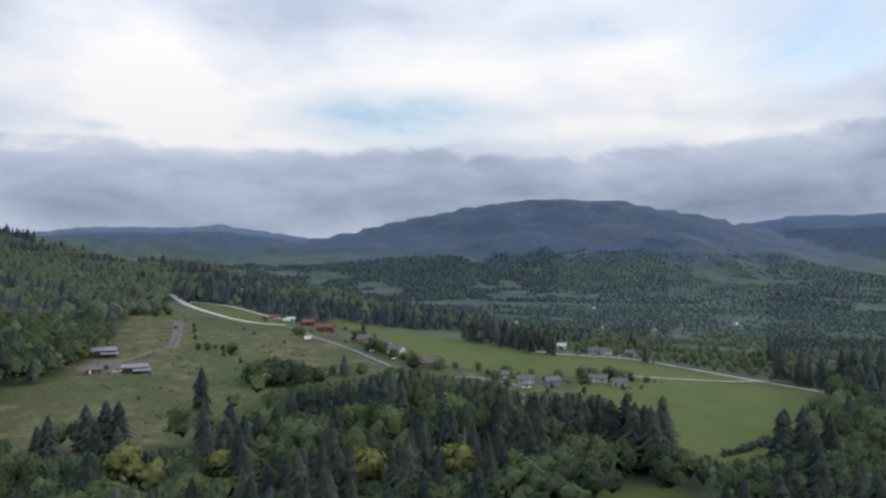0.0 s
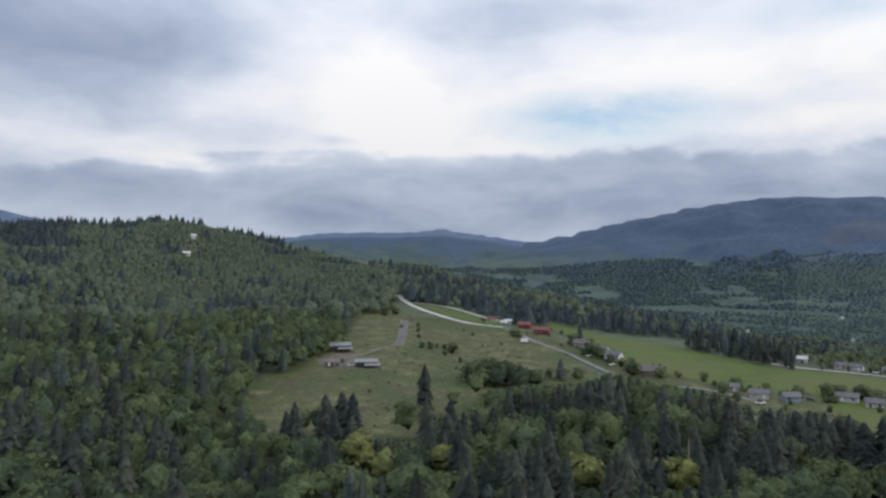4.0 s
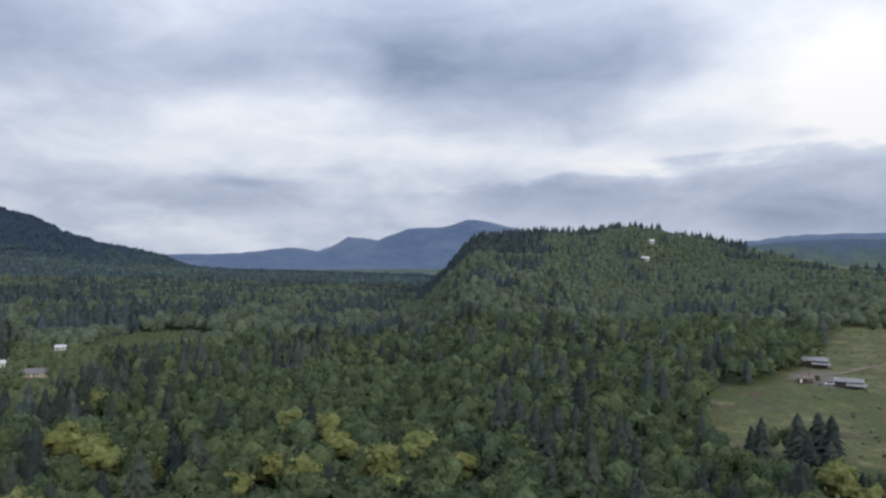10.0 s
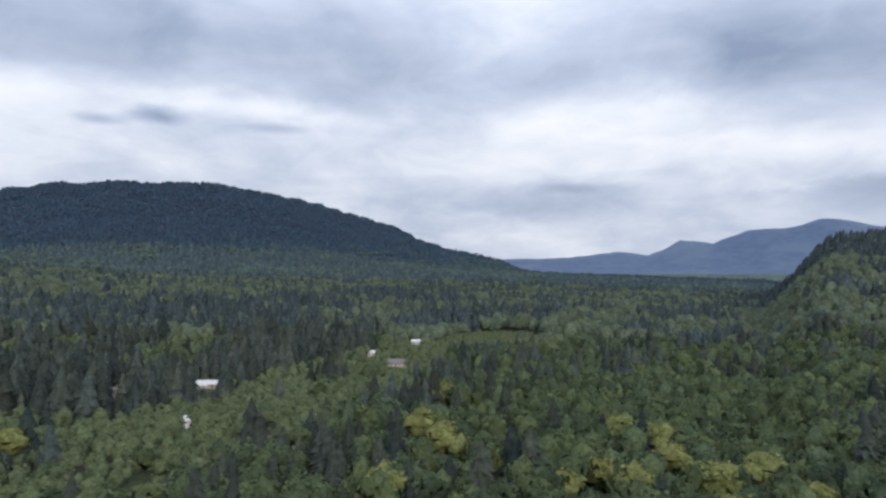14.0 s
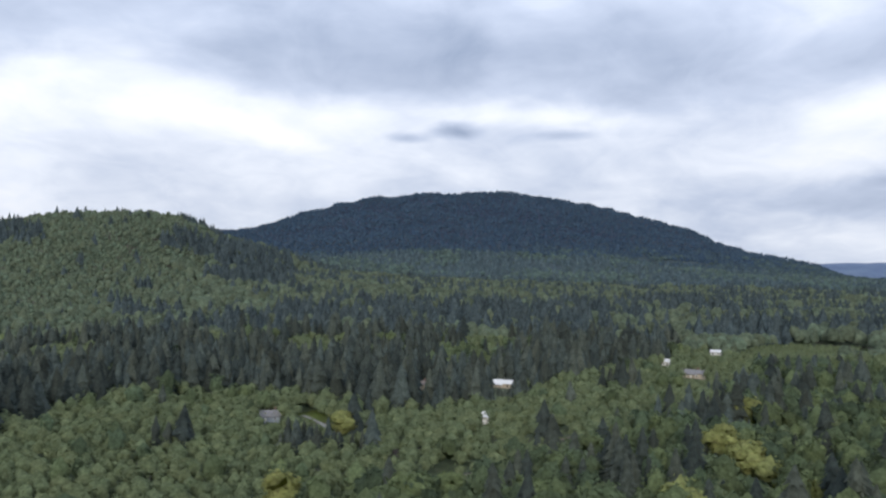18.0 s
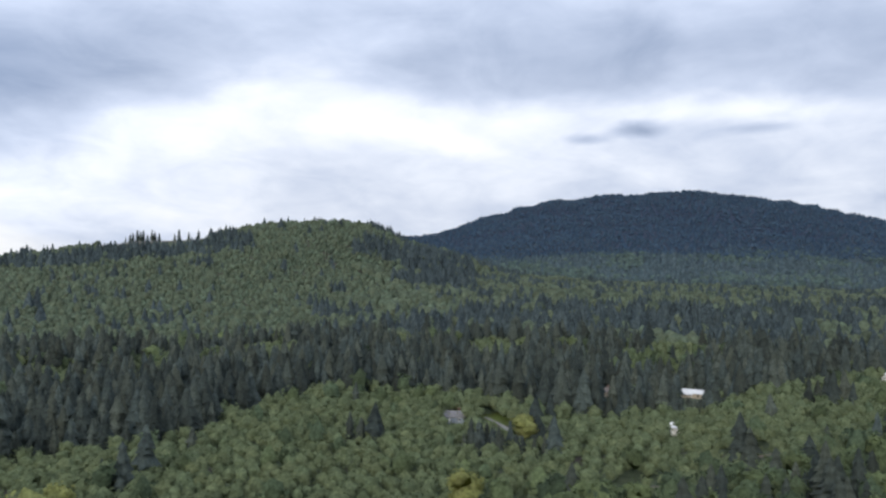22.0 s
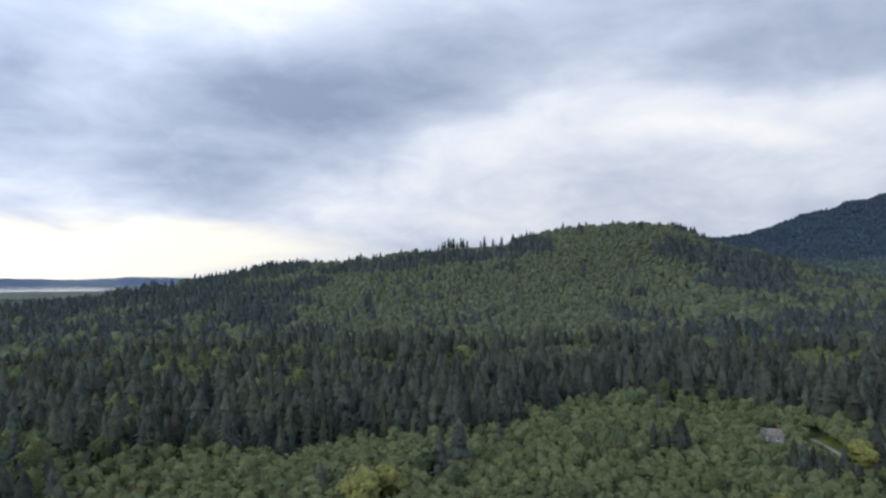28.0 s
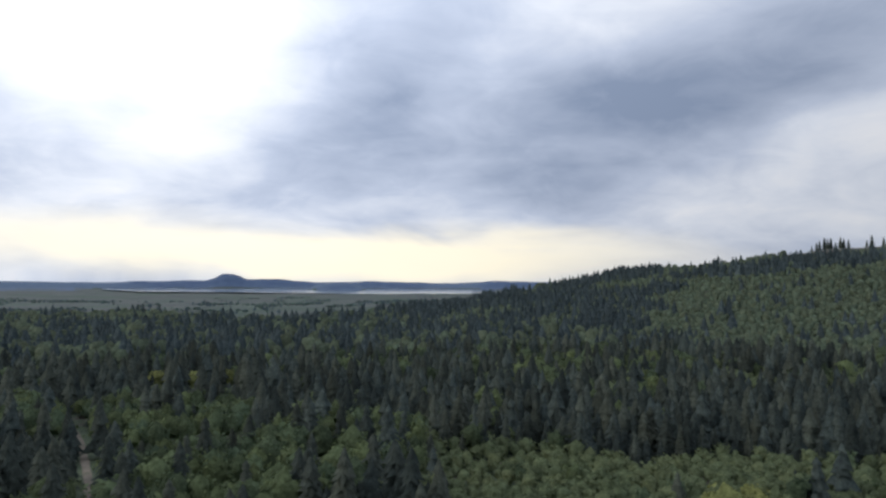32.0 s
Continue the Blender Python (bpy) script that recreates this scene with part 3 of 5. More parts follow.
def drape(name, outline, mat, cell, lift, label, category):
    """A sheet that lies on the ground inside an outline."""
    pts = [Vector(p) for p in outline]
    xs, ys = [p[0] for p in outline], [p[1] for p in outline]
    bm = bmesh.new()

    def clip(poly, axis, value, sign):
        out = []
        for p, q in zip(poly, poly[1:] + poly[:1]):
            a, b = sign * (p[axis] - value), sign * (q[axis] - value)
            if a >= 0:
                out.append(p)
            if a * b < 0:
                out.append(p + (q - p) * (a / (a - b)))
        return out

    for i in range(int(min(xs) // cell), int(max(xs) // cell) + 1):
        strip = clip(clip(pts, 0, i * cell, 1), 0, (i + 1) * cell, -1)
        if len(strip) < 3:
            continue
        for j in range(int(min(ys) // cell), int(max(ys) // cell) + 1):
            piece = clip(clip(strip, 1, j * cell, 1), 1, (j + 1) * cell, -1)
            if len(piece) > 2:
                z = ground_height([p[0] for p in piece], [p[1] for p in piece])
                try:
                    bm.faces.new([bm.verts.new((p[0], p[1], h + lift)) for p, h in zip(piece, z)])
                except ValueError:
                    pass
    bmesh.ops.remove_doubles(bm, verts=bm.verts, dist=0.05)
    bmesh.ops.recalc_face_normals(bm, faces=bm.faces)
    if bm.faces and sum(f.normal.z for f in bm.faces) < 0:
        bmesh.ops.reverse_faces(bm, faces=bm.faces)
    data = bpy.data.meshes.new(name)
    bm.to_mesh(data)
    bm.free()
    data.materials.append(mat)
    return tagged(new(name, data), label, category, kind="structure")


def ribbon(name, line, width, mat, lift, label):
    """A road along a line, lying on the ground."""
    pts = np.array(line, float)
    fine = []
    for k in range(len(pts) - 1):
        p0, p1, p2, p3 = pts[max(k - 1, 0)], pts[k], pts[k + 1], pts[min(k + 2, len(pts) - 1)]
        steps = max(2, int(np.hypot(*(p2 - p1)) / 5))
        for u in np.arange(steps) / steps:
            fine.append(0.5 * (2 * p1 + (p2 - p0) * u + (2 * p0 - 5 * p1 + 4 * p2 - p3) * u * u + (3 * p1 - p0 - 3 * p2 + p3) * u ** 3))
    fine = np.array(fine + [pts[-1]])
    d = np.gradient(fine, axis=0)
    side = np.stack([-d[:, 1], d[:, 0]], 1) / np.maximum(1e-6, np.hypot(d[:, 0], d[:, 1]))[:, None]
    wide = width * (0.5 + 0.06 * np.sin(np.arange(len(fine)) * 1.7)[:, None])
    rows = [fine + side * wide * s for s in (1.0, 0.0, -1.0)]
    crown = ground_height(rows[1][:, 0], rows[1][:, 1])
    verts = np.concatenate([np.column_stack([q, np.maximum(ground_height(q[:, 0], q[:, 1]), crown) + lift]) for q in rows])
    n = len(fine)
    i = np.arange(n - 1)
    faces = np.concatenate([np.stack([i + a * n, i + (a + 1) * n, i + (a + 1) * n + 1, i + a * n + 1], 1) for a in (0, 1)])
    return tagged(new(name, mesh_from(name, verts, faces, [mat], smooth=True)), label, "road", kind="structure")


MEADOW = [(-172, 640), (-150, 648), (-166, 760), (-150, 735), (-111, 655), (-40, 600), (4, 526), (30, 472), (33, 440), (17, 418), (-9, 412), (-35, 386), (-38, 335), (-58, 324), (-55, 285), (-91, 282), (-117, 285), (-140, 320), (-160, 360), (-166, 394), (-152, 400), (-150, 450), (-150, 490), (-156, 530), (-165, 585)]
UPPER_LAWN = [(-143, 728), (-109, 704), (-56, 653), (-38, 637), (-40, 606), (-77, 627), (-112, 667)]
BACK_MEADOW = [(-10, 660), (15, 645), (51, 590), (95, 569), (131, 524), (160, 484), (190, 478), (141, 418), (99, 423), (76, 450), (48, 500), (20, 560)]
PASTURE_FIELD = [(160, 498), (203, 479), (228, 445), (253, 405), (276, 365), (239, 320), (167, 256), (146, 249), (139, 275), (144, 327), (145, 381), (142, 423), (150, 455)]
SMALL_LAWN = [(87, 223), (111, 217), (115, 202), (78, 207)]
ROADSIDE = [(-348, -96), (-330, -84), (-335, -66), (-372, -50), (-400, -48), (-404, -62)]
HAMLET = [(-40, 606), (10, 566), (20, 556), (48, 502), (76, 450), (99, 423), (141, 418), (190, 404), (186, 374), (150, 362), (100, 362), (85, 396), (60, 414), (33, 440), (30, 472), (4, 526)]
WEST_CLEARING = [(-586, 192), (-632, 230), (-655, 270), (-641, 319), (-603, 321), (-572, 270), (-562, 222)]
FIELDS = [HAMLET, MEADOW, UPPER_LAWN, BACK_MEADOW, PASTURE_FIELD, SMALL_LAWN]


def towards(outline, step):
    """The outline with its near side drawn some metres towards the viewer's side."""
    far = sum(math.hypot(*q) for q in outline) / len(outline)
    return [(x * (1 - step / math.hypot(x, y)), y * (1 - step / math.hypot(x, y))) if math.hypot(x, y) < far else (x, y) for x, y in outline]


drape("meadow", towards([(x * 1.02 - 18 if x < -100 else x, y) for x, y in MEADOW], 28), GRASS, 9, 0.30, "tussocky yellow-green hillside meadow around the farm", "meadow")
drape("garden", HAMLET, GRASS, 9, 0.26, "rough grass and gardens round the row of houses", "garden")
drape("lawn", UPPER_LAWN, PASTURE, 9, 0.36, "smooth bright green grass between two gravel lanes", "lawn")
drape("meadow", BACK_MEADOW, PASTURE, 9, 0.34, "long green pasture behind the row of houses", "meadow")
drape("field", towards(PASTURE_FIELD, 14), PASTURE, 9, 0.32, "bright green mown pasture on the valley floor", "field")
drape("lawn", SMALL_LAWN, PASTURE, 6, 0.30, "small green clearing among trees", "lawn")
drape("clearing", WEST_CLEARING, CLEARING, 9, 0.30, "light green clearing under low young trees", "clearing")
drape("roadside_grass", ROADSIDE, PASTURE, 6, 0.30, "grass verge beside the forest lane", "lawn")

ROADS = [
    ([(-185, 815), (-170, 798), (-141, 715), (-111, 663), (-71, 617), (-37, 603), (-13, 553), (12, 508), (36, 449), (57, 418), (86, 411), (109, 382)], 3.6, TARMAC, "grey lane running down past the row of houses"),
    ([(-176, 806), (-143, 719), (-112, 668), (-73, 622), (-40, 608)], 6, GRAVEL, "pale gravel lane on the meadow slope"),
    ([(-141, 729), (-103, 712), (-60, 658), (-36, 632)], 5, GRAVEL, "pale gravel loop lane above the lawn"),
    ([(-126, 612), (-116, 556), (-109, 507)], 4.5, DRIVE, "straight grey asphalt driveway in the meadow"),
    ([(-109, 507), (-118, 492), (-125, 465), (-136, 449), (-143, 441)], 3.5, TRACK, "worn farm track towards the barns"),
    ([(150, 512), (168, 501), (210, 486), (232, 452), (251, 414), (276, 365), (300, 320)], 3.6, GRAVEL, "pale valley road beside the green field"),
    ([(172, 424), (203, 410), (238, 399), (257, 401)], 2.6, GRAVEL, "pale lane across the green field"),
    ([(-345, -92), (-337, -85), (-323, -75), (-300, -65)], 2.2, TARMAC, "grey lane bending into the trees"),
    ([(-330, 45), (-321, 37), (-307, 24), (-295, 10)], 2.6, TRACK, "short pale lane among young trees"),
    ([(-266, 0), (-259, -5), (-252, -15), (-244, -22)], 2.6, TRACK, "pale forest track among young trees"),
    ([(125, -505), (106, -490), (82, -445), (59, -401), (45, -352), (36, -302), (29, -254), (24, -200)], 3.0, TRACK, "dim forest track through dark mixed wood"),
]
for line, width, mat, label in ROADS:
    ribbon("road", line, width, mat, 0.5 if mat is TARMAC else 0.56, label)
ribbon("verge", [(-127, 616), (-116, 556), (-108, 503)], 6.8, TRACK, 0.44, "pale gravel verges beside the driveway")

# the bay beyond the flats
bay = [polar(b, r) for b, r in ((150, 3300), (160, 3350), (168, 3450), (178, 3700), (183.5, 3850), (186, 4300), (186, 4700), (180, 4800), (165, 4800), (150, 4800))]
bm = bmesh.new()
bm.faces.new([bm.verts.new((x, y, SEA)) for x, y in bay])
bmesh.ops.recalc_face_normals(bm, faces=bm.faces)
if bm.faces[:][0].normal.z < 0:
    bmesh.ops.reverse_faces(bm, faces=bm.faces)
water_data = bpy.data.meshes.new("water")
bm.to_mesh(water_data)
bm.free()
water_data.materials.append(WATER)
tagged(new("water", water_data), "calm pale grey bay beyond the coastal flats", "water", kind="structure")


ridge = [tuple(float(c) for c in polar(b, r)) for b, r in ((126.6, 1330), (128, 1345), (130.5, 1350), (133, 1352), (134.6, 1350), (134.2, 1290), (132, 1262), (129.5, 1268), (127.2, 1262))]
drape("ridge_clearing", ridge, BARE, 12, 1.2, "bare brown felled ground along the ridge", "clearing")


# ---- trees ----
def ball(level, rng, rough=0.22):
    """A small uneven ball, as triangles."""
    bm = bmesh.new()
    bmesh.ops.create_icosphere(bm, subdivisions=level, radius=1)
    v = np.array([q.co[:] for q in bm.verts])
    f = np.array([[q.index for q in p.verts] for p in bm.faces])
    bm.free()
    return v * (1 + rng.uniform(-rough, rough, (len(v), 1))), f


def conifer_shape(tiers, spokes, rng):
    """Stacked ragged skirts of drooping boughs on one axis, one metre high."""
    V, F = [], []
    for k in range(tiers):
        u = (k + (rng.uniform(-0.35, 0.35) if k else 0)) / tiers
        z0, z1 = 0.10 + 0.88 * u, 0.10 + 0.88 * min(1.0, u + 2.6 / tiers)
        reach = 0.20 * (1 - u) ** 0.75 * rng.uniform(0.82, 1.15) + 0.010
        n, first = spokes * 2, len(V)
        V.append((rng.normal(0, 0.004), rng.normal(0, 0.004), z1 + 0.02))
        spin = rng.uniform(0, 6.28)
        for i in range(n):
            a = spin + 2 * math.pi * (i + rng.uniform(-0.25, 0.25)) / n
            out = reach * (rng.uniform(0.85, 1.25) if i % 2 else rng.uniform(0.42, 0.62))
            V.append((out * math.cos(a), out * math.sin(a), z0 + (rng.uniform(-0.03, 0.01) if i % 2 else 0.02)))
        for i in range(n):
            F.append((first, first + 1 + i, first + 1 + (i + 1) % n))
    return np.array(V), np.array(F)


def leaf_cloud(lobes, leaves, size, rng):
    """Leaf clumps scattered over several lobes, as tilted three-cornered tufts."""
    V, F = [], []
    which = rng.integers(0, len(lobes), leaves)
    for n in range(leaves):
        c, s = lobes[which[n]]
        d = rng.normal(size=3)
        d[2] = abs(d[2]) * 0.9 - 0.25 if rng.random() < 0.8 else d[2]
        d /= np.linalg.norm(d)
        p = np.array(c) + d * s * rng.uniform(0.70, 1.12)
        face = d + rng.normal(0, 0.42, 3)
        face /= np.linalg.norm(face)
        a = np.cross(face, (0.3, 0.2, 0.93))
        a /= np.linalg.norm(a) + 1e-9
        b = np.cross(face, a)
        w = size * rng.uniform(0.6, 1.3)
        first = len(V)
        t = rng.uniform(0, 6.28)
        for k in range(4):
            q = t + k * math.pi / 2 + rng.uniform(-0.4, 0.4)
            V.append(p + w * (a * math.cos(q) + b * math.sin(q)) * rng.uniform(0.7, 1.15))
        F += [(first, first + 1, first + 2), (first, first + 2, first + 3)]
    return np.array(V), np.array(F)


def join(parts):
    V, F, n = [], [], 0
    for v, f in parts:
        V.append(v), F.append(f + n)
        n += len(v)
    return np.concatenate(V), np.concatenate(F)


def broadleaf_shape(lobe_count, leaves, size, core, rng, slim=1.0, full=0.84):
    """A crown of lobes with leaf clumps, one metre high from the foot of the tree."""
    lobes = [((0, 0, 0.58), np.array((0.23 * slim, 0.23 * slim, 0.36)))]
    for k in range(lobe_count):
        a, e = 2 * math.pi * (k + rng.uniform(-0.3, 0.3)) / lobe_count, rng.uniform(-0.7, 0.9)
        o = 0.16 * slim * math.cos(e)
        lobes.append(((o * math.cos(a), o * math.sin(a), 0.56 + 0.28 * math.sin(e)), np.array((0.16, 0.16, 0.15)) * rng.uniform(0.8, 1.2)))
    pieces = []
    for c, s in (lobes if core > 1 else lobes[:1]):
        v, f = ball(1, rng, 0.34)
        pieces.append((v * s * full + np.array(c), f))
    if leaves:
        pieces.append(leaf_cloud(lobes, leaves, size, rng))
    return join(pieces)


def low_crown(rng):
    """A five-sided uneven rounded crown, for trees far off."""
    v = []
    for reach, z, shift in ((0.13, 0.96, 0.0), (0.27, 0.74, 0.5), (0.28, 0.36, 0.0)):
        for k in range(5):
            a, o = 1.2566 * (k + rng.uniform(-0.3, 0.3) + shift), reach * rng.uniform(0.75, 1.25)
            v.append((o * math.cos(a), o * math.sin(a), z + rng.uniform(-0.07, 0.07)))
    f = [(0, 1, 2), (0, 2, 3), (0, 3, 4)]
    for ring, back in ((0, 0), (5, 1)):
        for k in range(5):
            p, q = ring + k, ring + (k + 1) % 5
            m, n = ring + 5 + (k + back) % 5, ring + 5 + (k + 1 + back) % 5
            f += [(p, m, q), (q, m, n)]
    return np.array(v), np.array(f)


def outward(v, fir):
    """The way out of a crown at each of its points."""
    if fir:
        out = v * (1, 1, 0)
        out = out / (np.linalg.norm(out, axis=1)[:, None] + 1e-3) + (0, 0, 0.95)
    else:
        out = (v - (0, 0, 0.26)) * (1, 1, 0.9)
    return out / (np.linalg.norm(out, axis=1)[:, None] + 1e-9)


def turned_out(shape, fir=False):
    """The shape with every face wound so that it looks out of the crown."""
    v, f = shape
    face = np.cross(v[f[:, 1]] - v[f[:, 0]], v[f[:, 2]] - v[f[:, 0]])
    back = (face * outward(v, fir)[f].mean(1)).sum(1) < 0
    f = f.copy()
    f[back] = f[back][:, ::-1]
    return v, f


def crown_normals(v, f, fir=False):
    """Normals that follow the crown as a whole as much as its single leaves."""
    out, own = outward(v, fir), 0.28 if fir else 0.26
    n = np.zeros_like(v)
    face = np.cross(v[f[:, 1]] - v[f[:, 0]], v[f[:, 2]] - v[f[:, 0]])
    face /= np.linalg.norm(face, axis=1)[:, None] + 1e-12
    for k in range(3):
        np.add.at(n, f[:, k], face)
    n /= np.linalg.norm(n, axis=1)[:, None] + 1e-9
    n = out * (1 - own) + n * own
    return n / (np.linalg.norm(n, axis=1)[:, None] + 1e-9)


RNG = np.random.default_rng(7)
FIR = {"near": [conifer_shape(19, 6, RNG) for _ in range(7)], "middle": [conifer_shape(7, 4, RNG) for _ in range(6)], "far": [conifer_shape(2, 4, RNG) for _ in range(6)], "remote": [conifer_shape(2, 3, RNG) for _ in range(4)]}
OAK = {"thing": [broadleaf_shape(9, 400, 0.038, 2, RNG) for _ in range(6)], "near": [broadleaf_shape(8, 112, 0.043, 1, RNG, 1.0, 0.84) for _ in range(8)], "middle": [broadleaf_shape(7, 38, 0.060, 1, RNG, 1.0, 0.84) for _ in range(7)], "far": [low_crown(RNG) for _ in range(6)], "remote": [low_crown(RNG) for _ in range(4)]}
SPINDLY = {"thing": [broadleaf_shape(7, 260, 0.036, 2, RNG, 0.95) for _ in range(6)], "near": [broadleaf_shape(6, 110, 0.044, 1, RNG, 0.95, 0.84) for _ in range(4)], "middle": [broadleaf_shape(5, 48, 0.058, 1, RNG, 0.95, 0.86) for _ in range(6)], "dense": [broadleaf_shape(7, 52, 0.050, 1, RNG, 1.0, 0.80) for _ in range(8)], "far": [low_crown(RNG) for _ in range(5)], "remote": [low_crown(RNG) for _ in range(4)]}

for kind in (FIR, OAK, SPINDLY):
    for lod in kind:
        kind[lod] = [turned_out(q, kind is FIR) for q in kind[lod]]


def plant(name, shapes, mat, x, y, z, height, girth, label, category="forest"):
    """One object of many trees, each a turned and scaled shape."""
    if not len(x):
        return
    pick = RNG.integers(0, len(shapes), len(x))
    V, F, T, N, n = [], [], [], [], 0
    for k, (v, f) in enumerate(shapes):
        s = np.nonzero(pick == k)[0]
        if not len(s):
            continue
        a = RNG.uniform(0, 6.28, len(s))
        c, d = np.cos(a)[:, None], np.sin(a)[:, None]
        h, g = height[s][:, None], (height[s] * girth[s])[:, None]
        V.append(np.stack([(v[:, 0] * c - v[:, 1] * d) * g + x[s][:, None], (v[:, 0] * d + v[:, 1] * c) * g + y[s][:, None], v[:, 2] * h + z[s][:, None]], -1).reshape(-1, 3))
        F.append((f[None] + (n + np.arange(len(s)) * len(v))[:, None, None]).reshape(-1, 3))
        m = crown_normals(v, f, any(shapes is q for q in FIR.values()))
        N.append(np.stack([m[:, 0] * c - m[:, 1] * d, m[:, 0] * d + m[:, 1] * c, np.broadcast_to(m[:, 2], (len(s), len(v)))], -1).reshape(-1, 3))
        T.append(np.repeat(RNG.random(len(s)), len(v)))
        n += len(s) * len(v)
    ob = new(name, mesh_from(name, np.concatenate(V), np.concatenate(F), [mat], tint=np.concatenate(T), normals=np.concatenate(N), smooth=True))
    tagged(ob, label, category, kind="stuff")


def road_distance(x, y):
    best = np.full(np.shape(x), 1e9)
    for line, width, _, _ in ROADS:
        for p, q in zip(line[:-1], line[1:]):
            p, q = np.array(p, float), np.array(q, float)
            d = q - p
            u = np.clip(((x - p[0]) * d[0] + (y - p[1]) * d[1]) / (d @ d), 0, 1)
            best = np.minimum(best, np.hypot(x - p[0] - u * d[0], y - p[1] - u * d[1]) - width / 2)
    return best


# houses: east, north, turn, length, depth, wall height, roof rise, wall, roof, storeys of windows
MEADOW_HOUSES = [
    (-143, 474, 12, 14.3, 7.9, 3.9, 2, "dark_timber", "silver_metal"),
    (-112, 428, 14, 13.4, 7.9, 3, 1.6, "dark_timber", "silver_metal"),
    (-134, 427, 20, 7.6, 6.2, 2.5, 1.6, "dark_timber", "brown_shingle"),
    (-51, 640, -10, 8.4, 6.2, 2.5, 1.6, "cream_board", "red_metal"),
    (-36, 632, -10, 6.7, 5.3, 2.5, 1.4, "white_board", "pale_metal"),
    (-21, 615, -12, 11.8, 7, 3, 2.2, "red_board", "red_metal"),
    (-6, 590, -14, 14.3, 7.9, 3.2, 2.3, "red_board", "red_metal"),
    (24, 536, -30, 12.6, 7.9, 3.5, 2.7, "tan_board", "brown_shingle"),
    (36, 512, -34, 11.8, 7.9, 3.9, 2.7, "tan_board", "grey_shingle"),
    (43, 488, -36, 11.8, 7.9, 4.4, 2.7, "white_board", "grey_shingle"),
    (62, 450, -28, 16.8, 9.7, 3, 2.7, "tan_board", "brown_shingle"),
]
FIELD_HOUSES = [
    (99, 412, -12, 10.9, 7, 2.7, 2.2, "tan_board", "grey_shingle"),
    (110, 397, -15, 11.8, 7.9, 3, 2.3, "white_board", "grey_shingle"),
    (124, 392, 10, 10.9, 7.9, 3.2, 2.3, "blue_board", "grey_shingle"),
    (155, 400, -25, 12.6, 7.9, 2.9, 2.2, "white_board", "grey_shingle"),
    (163, 388, -20, 10.1, 7, 2.9, 2.2, "white_board", "grey_shingle"),
    (176, 530, -30, 7.6, 6.2, 2.7, 2, "white_board", "pale_metal"),
    (194, 511, -30, 9.2, 7, 2.9, 2, "white_board", "grey_shingle"),
    (202, 507, -35, 10.1, 7, 2.9, 2, "white_board", "grey_shingle"),
    (219, 500, -40, 8.4, 7, 2.9, 2, "tan_board", "grey_shingle"),
]
FOREST_HOUSES = [
    (-445, 7, 80, 13.4, 8, 2.4, 1.6, "tan_board", "pale_metal"),
    (-342, -1, 75, 4.2, 4.4, 3.7, 1.6, "white_board", "pale_metal"),
    (-331, -104, 110, 9.2, 7, 2.9, 2, "blue_board", "grey_shingle"),
    (-427, -41, 100, 6.7, 6.2, 2.9, 1.8, "tan_board", "brown_shingle"),
    (-501, 141, 65, 16, 7.9, 2.9, 2, "tan_board", "grey_shingle"),
    (-545, 132, 70, 5, 5.3, 3.2, 1.6, "white_board", "pale_metal"),
    (-600, 186, 60, 7.6, 5.3, 2.4, 1.3, "white_board", "pale_metal"),
]
VALLEY_HOUSES = [
    (655, 1380, 60, 20, 9, 4.0, 2.0, "white_board", "grey_shingle"),
    (560, 1420, 70, 15, 8, 3.5, 2, "white_board", "pale_metal"),
    (905, 1490, 40, 18, 9, 4, 2, "white_board", "pale_metal"),
    (410, 1560, 65, 14, 8, 3.5, 2, "cream_board", "pale_metal"),
    (95, 2050, 80, 24, 10, 4.0, 2.0, "white_board", "pale_metal"),
    (760, 2000, 60, 24, 10, 4.0, 2.0, "white_board", "pale_metal"),
    (-549, 1008, 30, 12.6, 7.9, 3.4, 2.3, "tan_board", "pale_metal"),
    (-575, 1076, 30, 10.1, 7.9, 3.4, 2.3, "white_board", "pale_metal"),
]
HOUSES = MEADOW_HOUSES + FIELD_HOUSES + FOREST_HOUSES + VALLEY_HOUSES
OPEN_SPOTS = [(-30, 640), (20, 560), (-332, -82), (-342, -90), (-318, 34), (-258, -6), (-248, -18)]


# single yellow-leaved maples, tall firs standing clear of the rest, and round bushes on the meadow
MAPLES = [(-277, 88), (-269, 95), (-245, 94), (-252, 89), (-219, 97), (-343, 120), (-196, 110), (-196, 124), (-186, 128), (-205, 156), (-186, 154), (-230, 169), (-190, 180), (-253, 166), (-205, 54), (-152, 164), (-156, 142), (-184, 176), (-180, 155), (-61, 227), (-50, 218), (-33, 228), (11, 221), (40, 227), (-202, -60), (-154, -162), (-142, -162), (-292, -61), (-24, -457), (18, -466), (-2, -447)]
TALL_FIRS = [(-42, 249), (-35, 244), (-26, 261), (-21, 271), (-30, 252), (-14, 276), (-9, 270), (-17, 262), (-86, 267), (-83, 279), (-76, 270), (-99, 259), (-93, 252), (-80, 258), (-47, 272), (-37, 268), (-72, 255),
             (104, 254), (113, 238), (102, 251), (120, 246), (109, 245), (116, 244), (108, 251), (112, 244), (110, 234), (115, 250), (100, 246), (118, 240), (106, 240), (156, 227), (160, 222), (154, 214), (165, 228), (150, 220), (76, 253), (84, 258), (95, 257), (90, 250)]
